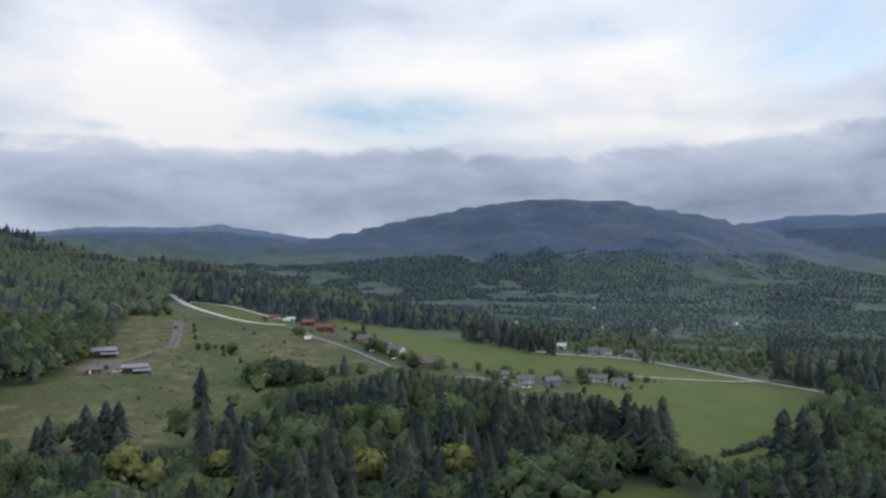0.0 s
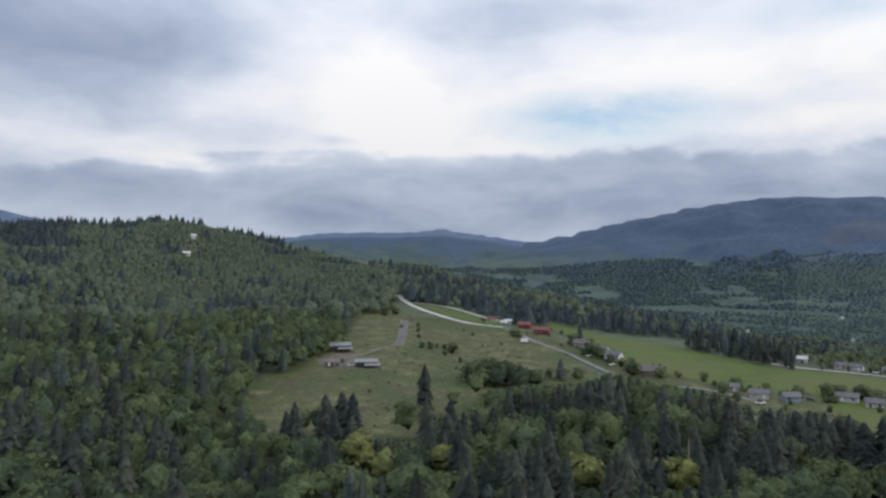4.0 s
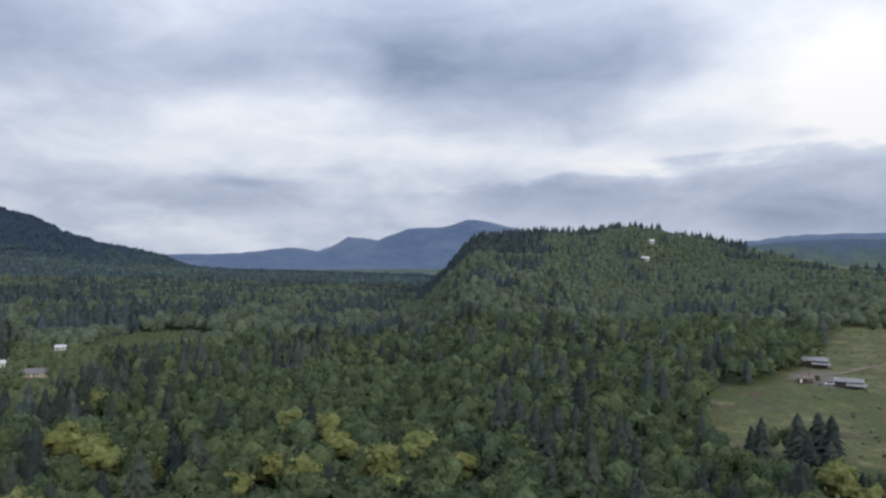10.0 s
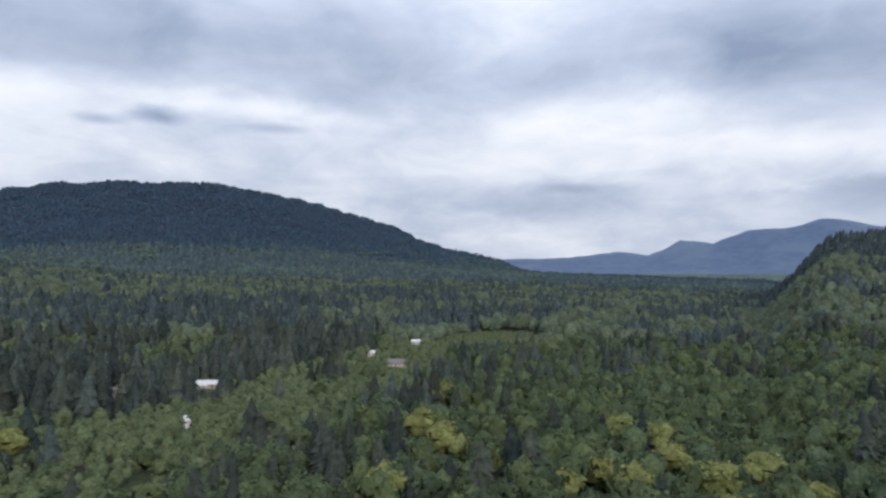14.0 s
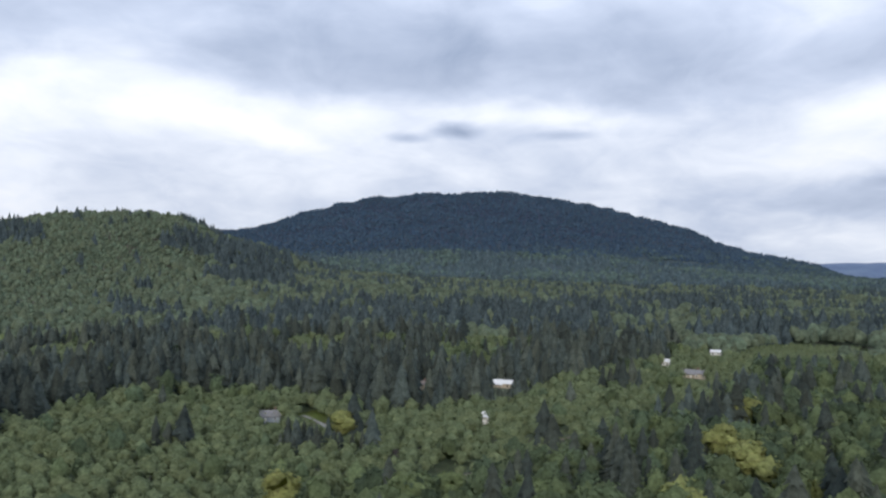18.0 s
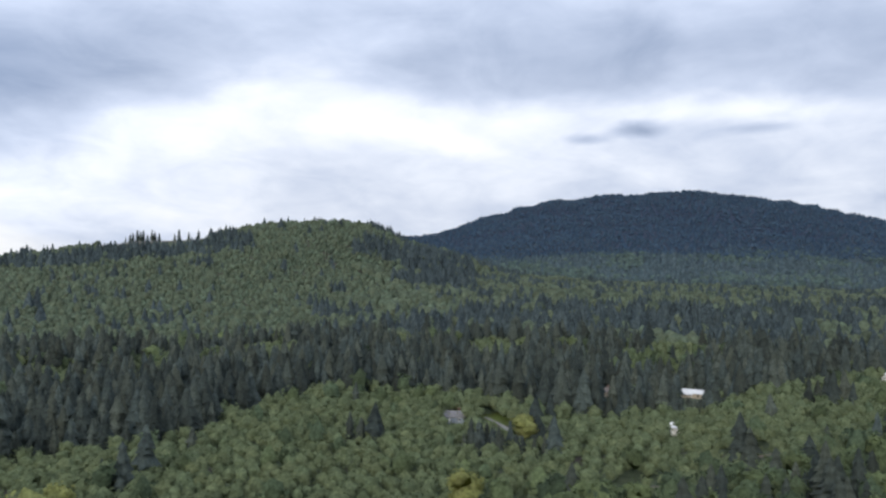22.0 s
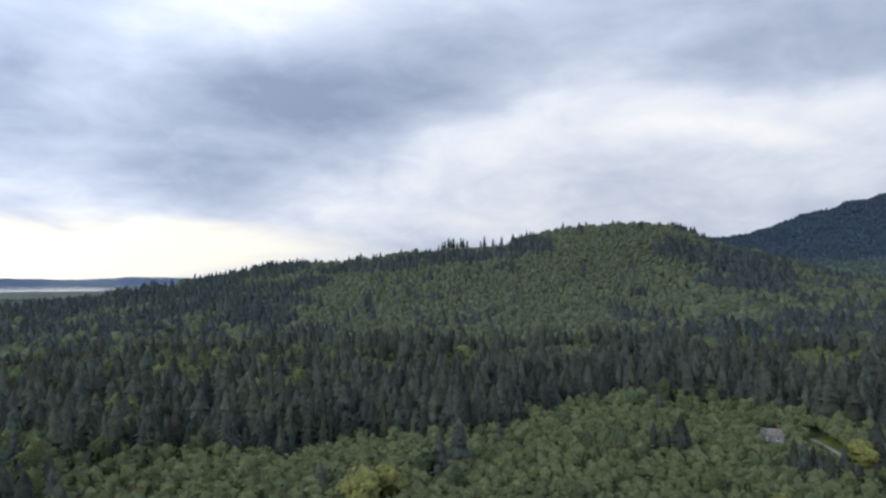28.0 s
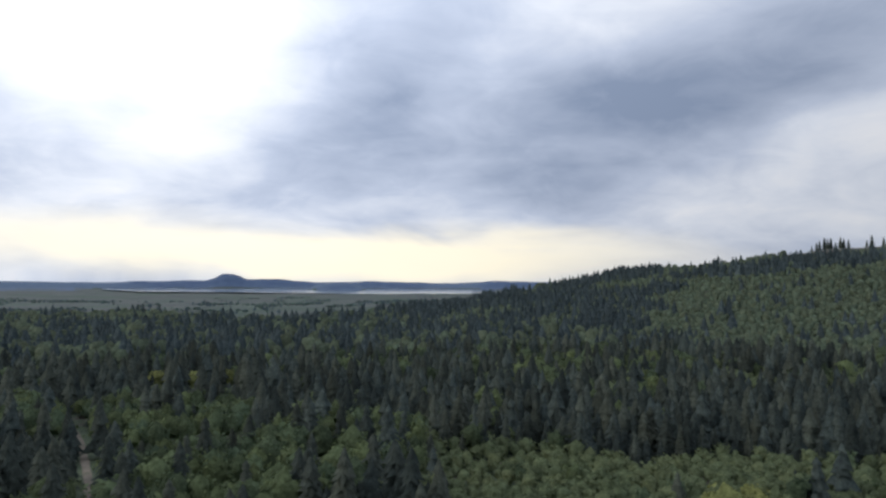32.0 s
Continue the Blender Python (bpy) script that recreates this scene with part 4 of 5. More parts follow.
MEADOW_BUSHES = [(-86, 509, 5), (-66, 483, 10), (-84, 498, 6), (-90, 500, 6), (-70, 476, 5), (-60, 560, 4), (-70, 580, 4), (-41, 399, 15), (-32, 404, 17), (-24, 398, 16), (-37, 391, 14), (-46, 402, 12), (-29, 390, 13), (-16, 392, 14), (-7, 396, 13), (-28, 561, 9), (-24, 564, 8), (-22, 442, 4), (-93, 362, 3), (-8, 411, 9), (-13, 402, 8), (0, 420, 7), (8, 424, 9), (-18, 400, 10), (-80, 505, 4), (-74, 500, 5), (-57, 456, 4), (-48, 515, 3), (-35, 526, 3)]
FARM_TREES = [(-100, 540, 4), (-96, 470, 3), (-110, 590, 5), (-122, 580, 4), (-105, 564, 5), (-155, 481, 15), (-158, 470, 17), (-155, 461, 15), (-157, 452, 13), (-150, 486, 14), (-152, 496, 13), (-155, 494, 10), (-130, 436, 4), (-150, 640, 9), (-142, 648, 8), (-146, 655, 10)]
GARDEN_BUSHES = [(17, 425, 8), (30, 548, 8), (18, 546, 10), (30, 520, 9), (33, 500, 10), (24, 504, 7), (28, 512, 10), (36, 494, 9), (40, 476, 8), (53, 478, 7), (50, 440, 11), (66, 438, 9), (77, 442, 5), (90, 436, 7), (104, 418, 9), (118, 412, 7), (148, 410, 9), (156, 412, 9), (164, 406, 10), (170, 402, 9), (176, 402, 7), (184, 398, 5), (146, 392, 6), (92, 398, 9), (132, 404, 8), (165, 404, 4), (184, 520, 6), (188, 512, 7), (46, 466, 8)]
BUSHES = MEADOW_BUSHES + FARM_TREES + GARDEN_BUSHES

# places that stay open to the eye: no crown in front may stand above their near edge
BINS = np.arange(0, 360, 0.25)


def near_edges():
    shapes, lifts = [*FIELDS, WEST_CLEARING], [3.5 if f is HAMLET else 0 for f in FIELDS] + [8]
    spots = [(h[0], h[1], max(h[3], h[4]), 1.2 if h[0] < -300 else 1.8 if 85 < h[0] < 185 and h[1] < 420 else 0.5) for h in HOUSES if h[1] < 900 or h[0] > 90] + [(x, y, 7, 1.0) if x < -200 else (x, y, 14, 0) for x, y in OPEN_SPOTS] + [(x, y, 9, 8) for x, y in MAPLES]
    for x, y, w, lift in spots:
        b, r = math.atan2(-x, y), math.hypot(x, y)
        o = w * 0.5
        lifts.append(lift)
        shapes.append([(x - o * x / r + s * o * y / r, y - o * y / r - s * o * x / r) for s in (-1, 1)] + [(x + o * x / r + s * o * y / r, y + o * y / r - s * o * x / r) for s in (1, -1)])
    edges = []
    for s, lift in zip(shapes, lifts):
        near = np.full(len(BINS), np.inf)
        for (x0, y0), (x1, y1) in zip(s, s[1:] + s[:1]):
            u = np.linspace(0, 1, 60)
            x, y = x0 + (x1 - x0) * u, y0 + (y1 - y0) * u
            np.minimum.at(near, ((np.degrees(np.arctan2(-x, y)) % 360) / 0.25).astype(int) % len(BINS), np.hypot(x, y))
        X, Y = polar(BINS, np.where(np.isfinite(near), near, 100.0))
        edges.append((near, (ground_height(X, Y) + lift - EYE) / np.maximum(near, 1)))
    return edges


EDGES = near_edges()


def clear_height(b, r, g):
    """The greatest height of a tree at each place that hides none of the open places behind it."""
    top = np.full(len(r), 99.0)
    k = ((b % 360) / 0.25).astype(int) % len(BINS)
    for near, slope in EDGES:
        behind = np.isfinite(near[k]) & (near[k] > r + 2)
        top = np.where(behind, np.minimum(top, EYE + r * slope[k] - g), top)
    return top


def seen(b, r, top):
    """Whether a tree's top shows over the land in front of it."""
    ok = np.ones(len(r), bool)
    for u in (0.5, 0.6, 0.7, 0.78, 0.85, 0.9, 0.94, 0.97):
        x, y = polar(b, r * u)
        ok &= (top - EYE) / r > (ground_height(x, y) + 5 - EYE) / (r * u) - 0.002
    return ok


# the dark conifer belt: bearing, near edge, far edge
BELT = np.array([(60, 615, 900), (68, 632, 1000), (73, 628, 1100), (77, 560, 1150), (82, 460, 1000), (88, 392, 930), (94, 350, 850), (99, 340, 830), (106, 400, 750), (113, 405, 690), (118, 392, 650), (123, 366, 620), (128, 310, 590), (136, 311, 610), (145, 283, 690), (153, 285, 800), (159, 275, 850), (164, 320, 900), (177, 373, 950), (185, 391, 1000), (192, 440, 1000), (212, 440, 1000)])


# light young groves within the belt: bearing, distance, half width in degrees, half depth
LIGHT_PATCHES = [(121.5, 545, 2.6, 42), (137.5, 480, 2.0, 30), (131, 490, 1.3, 26), (104, 560, 2.4, 45), (111.5, 600, 2.5, 40), (90, 640, 2.5, 50)]


def wood(b, r, x, y):
    """Share of conifers, and of light young leaf, at a place."""
    patch = soft_noise(x, y, 70, 3) * 0.6 + soft_noise(x, y, 25, 4) * 0.4
    grove = ease(soft_noise(x, y, 48, 31) * 0.65 + soft_noise(x, y, 19, 32) * 0.35, 0.50, 0.66)
    near, far = np.interp(b, BELT[:, 0], BELT[:, 1]), np.interp(b, BELT[:, 0], BELT[:, 2])
    edge = (patch - 0.5) * 90
    # mixed woods: conifers keep together in groups
    fir, young = 0.04 + 0.80 * grove, 0.45 * ease(soft_noise(x, y, 60, 33), 0.45, 0.7)
    fir = np.where((b < 26) & (r < 330), 0.12 + 0.74 * ease(soft_noise(x, y, 40, 34), 0.40, 0.62), fir)
    b = b + (soft_noise(x, y, 55, 12) - 0.5) * 5 * (r > 600)
    fir = np.where((b > 18) & (b < 100) & (r < 620), fir * np.where(b < 66, 0.34, 0.5), fir)
    belt = (b > 66) & (b < 215) & (r > near + edge * 0.25) & (r < far + edge)
    fir = np.where(belt, np.where(r < near + 150, 0.95, np.where(b < 112, 0.80, 0.86)) - 0.72 * (patch > np.where(b < 112, 0.57, 0.64)) * (r > near + 110), fir)
    mixed = belt & (b > 143)
    fir = np.where(mixed, fir * np.where(r < near + 120, 0.72, 0.45) + 0.30 * grove, fir)
    stand = (b > 70) & (b < 162) & (r <= near + edge * 0.25)
    strip = (b < 100) & (r < near * 0.62)
    fir = np.where(stand, np.where(strip, 0.10 + 0.5 * grove, 0.004 + 0.45 * (patch > 0.80)), fir)
    young = np.where(stand & ~strip, 0.97, np.where(belt, 0.7, young))
    fir = np.where((b >= 160) & (b < 215) & (r <= near), 0.12 + 0.7 * grove, fir)
    hill_south = (b > 106) & (b < 165) & (r > far + edge)
    fir = np.where(hill_south, 0.02 + 0.80 * (patch > 0.80) + 0.6 * ((b > 144) & (patch > 0.48)), fir)
    young = np.where(hill_south, 0.80, young)
    fir = np.where((b > 105.5) & (b < 112.5) & (r > 1000) & (r < 1400), 0.9, fir)
    fir = np.where((b > 123) & (b < 141) & (r > 1110 + edge) & (r < 1195 + edge), 0.72, fir)
    for pb, pr, wide, deep in LIGHT_PATCHES:
        lit = ((b - pb) / wide) ** 2 + ((r - pr) / deep) ** 2 < 0.6 + 0.8 * patch
        fir, young = np.where(lit, 0.0, fir), np.where(lit, 1.0, young)
    plain = (b < 13) & (r > 620)
    fir, young = np.where(plain, 0.04 + 0.52 * ease(soft_noise(x, y, 120, 35), 0.45, 0.65), fir), np.where(plain, 0.5, young)
    brow = (b < 6) & (b > -18) & (r < np.interp(b, [-24, -22, -14, 0, 3, 6], [585, 595, 610, 715, 735, 760])) & (r > 490)
    fir, young = np.where(brow, 0.93, fir), np.where((b < -18) & (r > 480), 0.85, young)
    fir = np.where((b < -18) & (r > 480) & (r < 900), fir * 0.35, fir)
    hill_north = (b > 11) & (b < 48) & (r > 600)
    fir = np.where(hill_north, 0.02 + 0.80 * (patch > 0.74) + 0.25 * ((r > 1340) & (patch > 0.5)), fir)
    fir = np.where((b > 37.5) & (b < 48) & (r > 1080), 0.93, fir)
    young = np.where(hill_north, 0.30 + 0.65 * ease(r, 800, 1150), young)
    fir = np.where((b > 46) & (b < 112) & (r > 1480), 0.25 + 0.65 * ease(soft_noise(x, y, 150, 36), 0.35, 0.6), fir)
    green = (b > 61) & (b < 74) & (r > 560) & (r < 700)
    fir, young = np.where(green, 0.0, fir), np.where(green, 1.0, young)
    return fir, young


def scatter(r0, r1, gap, b0, b1):
    n = int(r1 / gap) + 1
    i, j = np.meshgrid(np.arange(-n, n + 1), np.arange(-n, n + 1))
    i, j = i.ravel(), j.ravel()
    x = gap * (i + 0.5 * (j % 2) + 0.75 * (hashed(i, j, 1) - 0.5))
    y = gap * (0.9 * j + 0.75 * (hashed(i, j, 2) - 0.5))
    r, b = np.hypot(x, y), np.degrees(np.arctan2(-x, y))
    b = np.where(b < b0, b + 360, b)
    keep = (r >= r0) & (r < r1) & (b >= b0) & (b < b1)
    x, y, r, b = x[keep], y[keep], r[keep], b[keep]
    keep = road_distance(x, y) > 3.0
    for f in FIELDS:
        keep &= ~inside(x, y, f)
    for h in HOUSES:
        keep &= np.hypot(x - h[0], y - h[1]) > 0.62 * max(h[3], h[4])
    for ex, ny in MAPLES + TALL_FIRS:
        keep &= np.hypot(x - ex, y - ny) > 4.5
    return x[keep], y[keep], r[keep], b[keep]


THINGS = {"fir": [], "oak": [], "aspen": [], "maple": []}


def shore(b, r):
    return (b < 150) | (r < np.interp(b, *SHORE_WOOD))


def forest(r0, r1, gap, lod, b0=-46, b1=214, thin=None, fine=0, dark=False, plantation=False):
    x, y, r, b = scatter(r0, r1, gap, b0, b1)
    k = inside(x, y, WEST_CLEARING) == plantation
    x, y, r, b = x[k], y[k], r[k], b[k]
    if thin is not None:
        k = thin(b, r, x, y)
        x, y, r, b = x[k], y[k], r[k], b[k]
    z = ground_height(x, y)
    fir, young = wood(b, r, x, y)
    pick, size = hashed(np.round(x * 10), np.round(y * 10), 5), hashed(np.round(x * 10), np.round(y * 10), 6)
    is_fir = (pick < fir) & (not plantation)
    is_young = ~is_fir & (plantation | (hashed(np.round(x * 10), np.round(y * 10), 7) < young))
    height = np.where(is_fir, 10.5 + 15 * size ** 1.3, np.where(is_young, 8 + 4 * size, 11.5 + 7 * size))
    girth = np.where(is_fir, 0.95 + 0.50 * hashed(np.round(x * 10), np.round(y * 10), 8), np.where(is_young, 1.15 + 0.3 * size, 0.85 + 0.35 * size))
    if fine:
        height, girth = np.where(is_fir, height * 0.85, height * fine), np.where(is_fir, girth, girth * 1.1)
    girth *= np.clip(gap / 7.5, 1.0, 1.5) ** 0.6
    height = height * (0.84 + 0.36 * soft_noise(x, y, 45, 14))
    height = np.where((b < 8) & (r > 480), height * np.where(b > -18, 0.74, 0.60), height)
    height = height * 0.40 if plantation else height
    if lod == "remote":
        height, girth = height * 0.78, girth * 1.45
    height = np.where((b > 158) & (r > 900) & ~shore(b, r), height * 0.5, height)
    height = np.where((b > 126.8) & (b < 134.5) & (r > 1180), height * 0.25, height)
    top = clear_height(b, r, z)
    keep = (top > np.where(b < -15, 6.0, 2.5)) & (seen(b, r, z + height) if r0 >= 500 else True)
    keep &= ~((b > -33.5) & (b < -26.5) & (r > 205) & is_fir)
    keep &= ~(is_fir & (top < np.where(b < -20, 17, 12)) & (b < 26))
    height = np.minimum(height, top * (0.88 + 0.12 * size))
    x, y, z, height, girth, is_fir, is_young, r, b = (q[keep] for q in (x, y, z, height, girth, is_fir, is_young, r, b))
    # from 600 m out, foliage switches to copies with haze in their colour
    hazed, remote = r0 >= 600, lod == "remote"
    rest = np.ones(len(x), bool)
    if lod in ("near", "dense"):
        for key, mask in (("fir", is_fir), ("oak", ~is_fir & ~is_young)) if lod == "near" else (("aspen", is_young),):
            s = np.nonzero(mask & (r > 184) & (b > -42) & (b < 193))[0]
            s = s[np.argsort(r[s])][:280]
            THINGS[key] += [(x[i], y[i], z[i], height[i], girth[i]) for i in s]
            rest[s] = False
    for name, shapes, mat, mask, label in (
            ("conifer_forest", FIR, MOUNT_NEEDLES if dark else SLOPE_NEEDLES if r0 >= 2300 else FAR_NEEDLES if remote else HILL_NEEDLES if hazed else NEEDLES, is_fir, "dense dark green conifers with pointed tops"),
            ("broadleaf_forest", OAK, MOUNT_NEEDLES if dark else SLOPE_FOLIAGE if r0 >= 2300 else FAR_FOLIAGE if remote else HILL_LEAVES if hazed else LEAVES, ~is_fir & ~is_young, "mid-green spring broadleaf trees with rounded crowns"),
            ("young_woodland", SPINDLY, MOUNT_NEEDLES if dark else SLOPE_FOLIAGE if r0 >= 2300 else FAR_FOLIAGE if remote else HILL_YOUNG if hazed else YOUNG, is_young, "light green young broadleaf trees in dense stands")):
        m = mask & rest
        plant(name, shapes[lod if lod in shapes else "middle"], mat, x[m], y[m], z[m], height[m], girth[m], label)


def young_stand(b, r, x, y):
    """Where the light young stand grows, in front of the belt."""
    near = np.interp(b, BELT[:, 0], BELT[:, 1])
    return (b > 70) & (b < 162) & (r < near - 8) & ~((b < 100) & (r < near * 0.62))


def leafy_hill(b, r, x, y):
    """The two near hillsides of small broadleaf trees."""
    ragged = (soft_noise(x, y, 60, 15) - 0.5) * 6
    far = np.interp(b, BELT[:, 0], BELT[:, 2])
    return ((b + ragged > 113) & (b + ragged < 165) & (r > far) | (b + ragged > 13) & (b + ragged < 41) & (r > 640) | (b < 3) & (r > 5000)) & (r < 1480)


def bare_ridge(b, r):
    return (b > 126.8) & (b < 134.3) & (r > 1262)


def copse(b, r, x, y):
    """Woods on the valley plain and the lower mountain slopes, with fields between them."""
    cover = soft_noise(x, y, 170, 9) * 0.55 + soft_noise(x, y, 62, 8) * 0.45
    up = ground_height(x, y) - base_height(x, y)
    bare = np.where(b > 46, 0.28 + 0.6 * ease(up, 45, 130), np.where(r < 900, 0.30, 0.37) - 0.08 * ease(up, 40, 120) + 0.35 * ease(up, 150, 260))
    return (cover > bare) & ((b < 46) | (up < 125))


forest(9, 60, 8.0, "far", -46, 314)
forest(60, 176, 9.0, "far")
forest(176, 310, 6.4, "near", thin=lambda b, r, x, y: ~young_stand(b, r, x, y))
forest(310, 620, 7.2, "middle", thin=lambda b, r, x, y: ~young_stand(b, r, x, y))
forest(176, 640, 5.3, "dense", 70, 162, thin=young_stand, fine=0.86)
forest(560, 730, 4.4, "middle", 58, 76, fine=0.86, plantation=True)
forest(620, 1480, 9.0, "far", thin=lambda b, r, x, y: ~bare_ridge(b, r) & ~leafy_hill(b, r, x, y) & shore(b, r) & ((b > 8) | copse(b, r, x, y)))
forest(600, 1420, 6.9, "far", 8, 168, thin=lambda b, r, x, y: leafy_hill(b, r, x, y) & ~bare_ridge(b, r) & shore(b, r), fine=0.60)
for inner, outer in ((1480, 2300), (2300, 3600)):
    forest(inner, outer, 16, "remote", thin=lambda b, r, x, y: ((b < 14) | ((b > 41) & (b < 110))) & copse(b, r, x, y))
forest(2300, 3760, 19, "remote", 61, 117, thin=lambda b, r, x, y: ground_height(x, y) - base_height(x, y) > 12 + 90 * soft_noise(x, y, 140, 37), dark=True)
# copses and hedgerow trees on the coastal flats
forest(1000, 3000, 16, "remote", 158, 193, thin=lambda b, r, x, y: ~shore(b, r) & (soft_noise(x * 0.6 + y * 0.2, y * 1.6, 150, 41) * 0.6 + soft_noise(x, y, 45, 42) * 0.4 > 0.70))
forest(60, 620, 20, "far", 214, 314)


# ---- single things ----
def part(name, bm, mat, parent, label=""):
    """Links a bmesh, or mesh data that is shared, as one mesh under a thing or a part."""
    if isinstance(bm, bmesh.types.BMesh):
        data = bpy.data.meshes.new(name)
        bmesh.ops.recalc_face_normals(bm, faces=bm.faces)
        bm.to_mesh(data)
        bm.free()
        data.materials.append(mat)
    else:
        data = bm
    ob = new(name, data)
    ob.parent = parent
    return tagged(ob, label) if label else ob


def empty(name, m, label, category, group=""):
    ob = new(name)
    ob.empty_display_size = 0.5
    ob.matrix_world = m
    return tagged(ob, label, category, group)


def tube(bm, p, q, r0, r1, sides=6):
    p, q = Vector(p), Vector(q)
    turn = (q - p).to_track_quat("Z", "Y").to_matrix()
    rings = [[bm.verts.new(c + turn @ Vector((r * math.cos(2 * math.pi * k / sides), r * math.sin(2 * math.pi * k / sides), 0))) for k in range(sides)] for c, r in ((p, r0), (q, r1))]
    for k in range(sides):
        bm.faces.new((rings[0][k], rings[0][(k + 1) % sides], rings[1][(k + 1) % sides], rings[1][k]))
    bm.faces.new(rings[1])


def box(bm, x0, x1, y0, y1, z0, z1, edge=0.0):
    made = bmesh.ops.create_cube(bm, size=1, matrix=Matrix.LocRotScale(((x0 + x1) / 2, (y0 + y1) / 2, (z0 + z1) / 2), None, (x1 - x0, y1 - y0, z1 - z0)))
    if edge:
        lines = list({e for v in made["verts"] for e in v.link_edges})
        bmesh.ops.bevel(bm, geom=lines, offset=edge, segments=1, affect="EDGES")


def slab(bm, corners, thick):
    """A flat plate under four corners."""
    top = [bm.verts.new(c) for c in corners]
    low = [bm.verts.new(Vector(c) - Vector((0, 0, thick))) for c in corners]
    bm.faces.new(top), bm.faces.new(low[::-1])
    for k in range(4):
        bm.faces.new((top[k], low[k], low[(k + 1) % 4], top[(k + 1) % 4]))


def trunk_mesh(limbs, top, rng):
    bm = bmesh.new()
    tube(bm, (0, 0, -0.03), (0.004, 0.003, top * 0.55), 0.018, 0.012, 7)
    tube(bm, (0.004, 0.003, top * 0.55), (0, 0, top), 0.012, 0.004, 6)
    for k in range(limbs):
        a, z = 2 * math.pi * (k + rng.uniform(-0.3, 0.3)) / limbs, rng.uniform(0.28, 0.5)
        o = rng.uniform(0.10, 0.18)
        tube(bm, (0, 0, z), (o * math.cos(a), o * math.sin(a), z + rng.uniform(0.12, 0.24)), 0.008, 0.003, 5)
    data = bpy.data.meshes.new("trunk")
    bm.to_mesh(data)
    bm.free()
    data.materials.append(BARK)
    return data


def tree_models(name, shapes, mat, limbs, top, label, category):
    out = []
    for v, f in shapes:
        out.append((trunk_mesh(limbs, top, RNG), mesh_from("crown", v, f, [mat], normals=crown_normals(v, f, mat is NEEDLES_THING), smooth=True)))
    return [(name, t, c, label, category) for t, c in out]


MODELS = {
    "fir": tree_models("conifer_tree", FIR["near"], NEEDLES_THING, 0, 0.95, "tall dark green conifer with drooping layered boughs", "tree"),
    "oak": tree_models("broadleaf_tree", OAK["thing"], LEAVES_THING, 5, 0.75, "green spring broadleaf tree with a rounded uneven crown", "tree"),
    "maple": tree_models("maple_tree", OAK["thing"], BLOSSOM_THING, 5, 0.75, "yellow-green flowering maple with a rounded crown", "tree"),
    "aspen": tree_models("young_broadleaf_tree", SPINDLY["thing"], YOUNG_THING, 4, 0.75, "light green young broadleaf tree in a dense stand", "tree"),
    "bush": tree_models("bush", OAK["near"], LEAVES_THING, 3, 0.6, "round dark green bush on the meadow", "bush"),
}


def plant_things(kind, places, group):
    for k, (x, y, z, h, g) in enumerate(places):
        name, trunk, crown, label, category = MODELS[kind][k % len(MODELS[kind])]
        root = empty(name, Matrix.LocRotScale((x, y, z), Euler((0, 0, RNG.uniform(0, 6.28))), (h * g, h * g, h)), label, category, group)
        part("trunk", trunk, None, root)
        part("crown", crown, None, root)


def on_ground(x, y):
    return float(ground_height(x, y))


THINGS["maple"] = [(x, y, on_ground(x, y), 15 + 4.0 * float(hashed(x, y, 3)), 1.10 + 0.25 * float(hashed(x, y, 4))) for x, y in MAPLES]
THINGS["fir"] += [(x, y, on_ground(x, y), 12.5 + 6.5 * float(hashed(x, y, 3)) + (6 if x > 70 else 2), 1.30 + 0.40 * float(hashed(x, y, 4))) for x, y in TALL_FIRS]
plant_things("fir", THINGS["fir"], "conifers in the mixed forest")
plant_things("oak", THINGS["oak"], "broadleaf trees in the mixed forest")
plant_things("aspen", THINGS["aspen"], "young trees in the light green stand")
plant_things("maple", THINGS["maple"], "yellow maples in the forest")
plant_things("bush", [(x, y, on_ground(x, y) - 0.30 * h, h * 1.25, 1.55 if h > 7 else 1.25) for x, y, h in BUSHES], "bushes on the meadow and gardens")
for k, (b, h) in enumerate(((127.6, 13), (128.3, 12), (129.0, 15), (129.3, 9), (130.4, 11), (130.7, 13), (130.9, 14), (131.2, 10), (131.5, 15), (131.7, 13), (131.9, 15), (132.2, 12), (132.4, 10), (132.7, 8), (133.4, 7))):
    x, y = polar(b, 1352 + 6 * (k % 3))
    THINGS.setdefault("skyline", []).append((x, y, on_ground(x, y), h * 1.6, 1.0))
plant_things("fir", THINGS["skyline"], "lone conifers along the bare ridge")


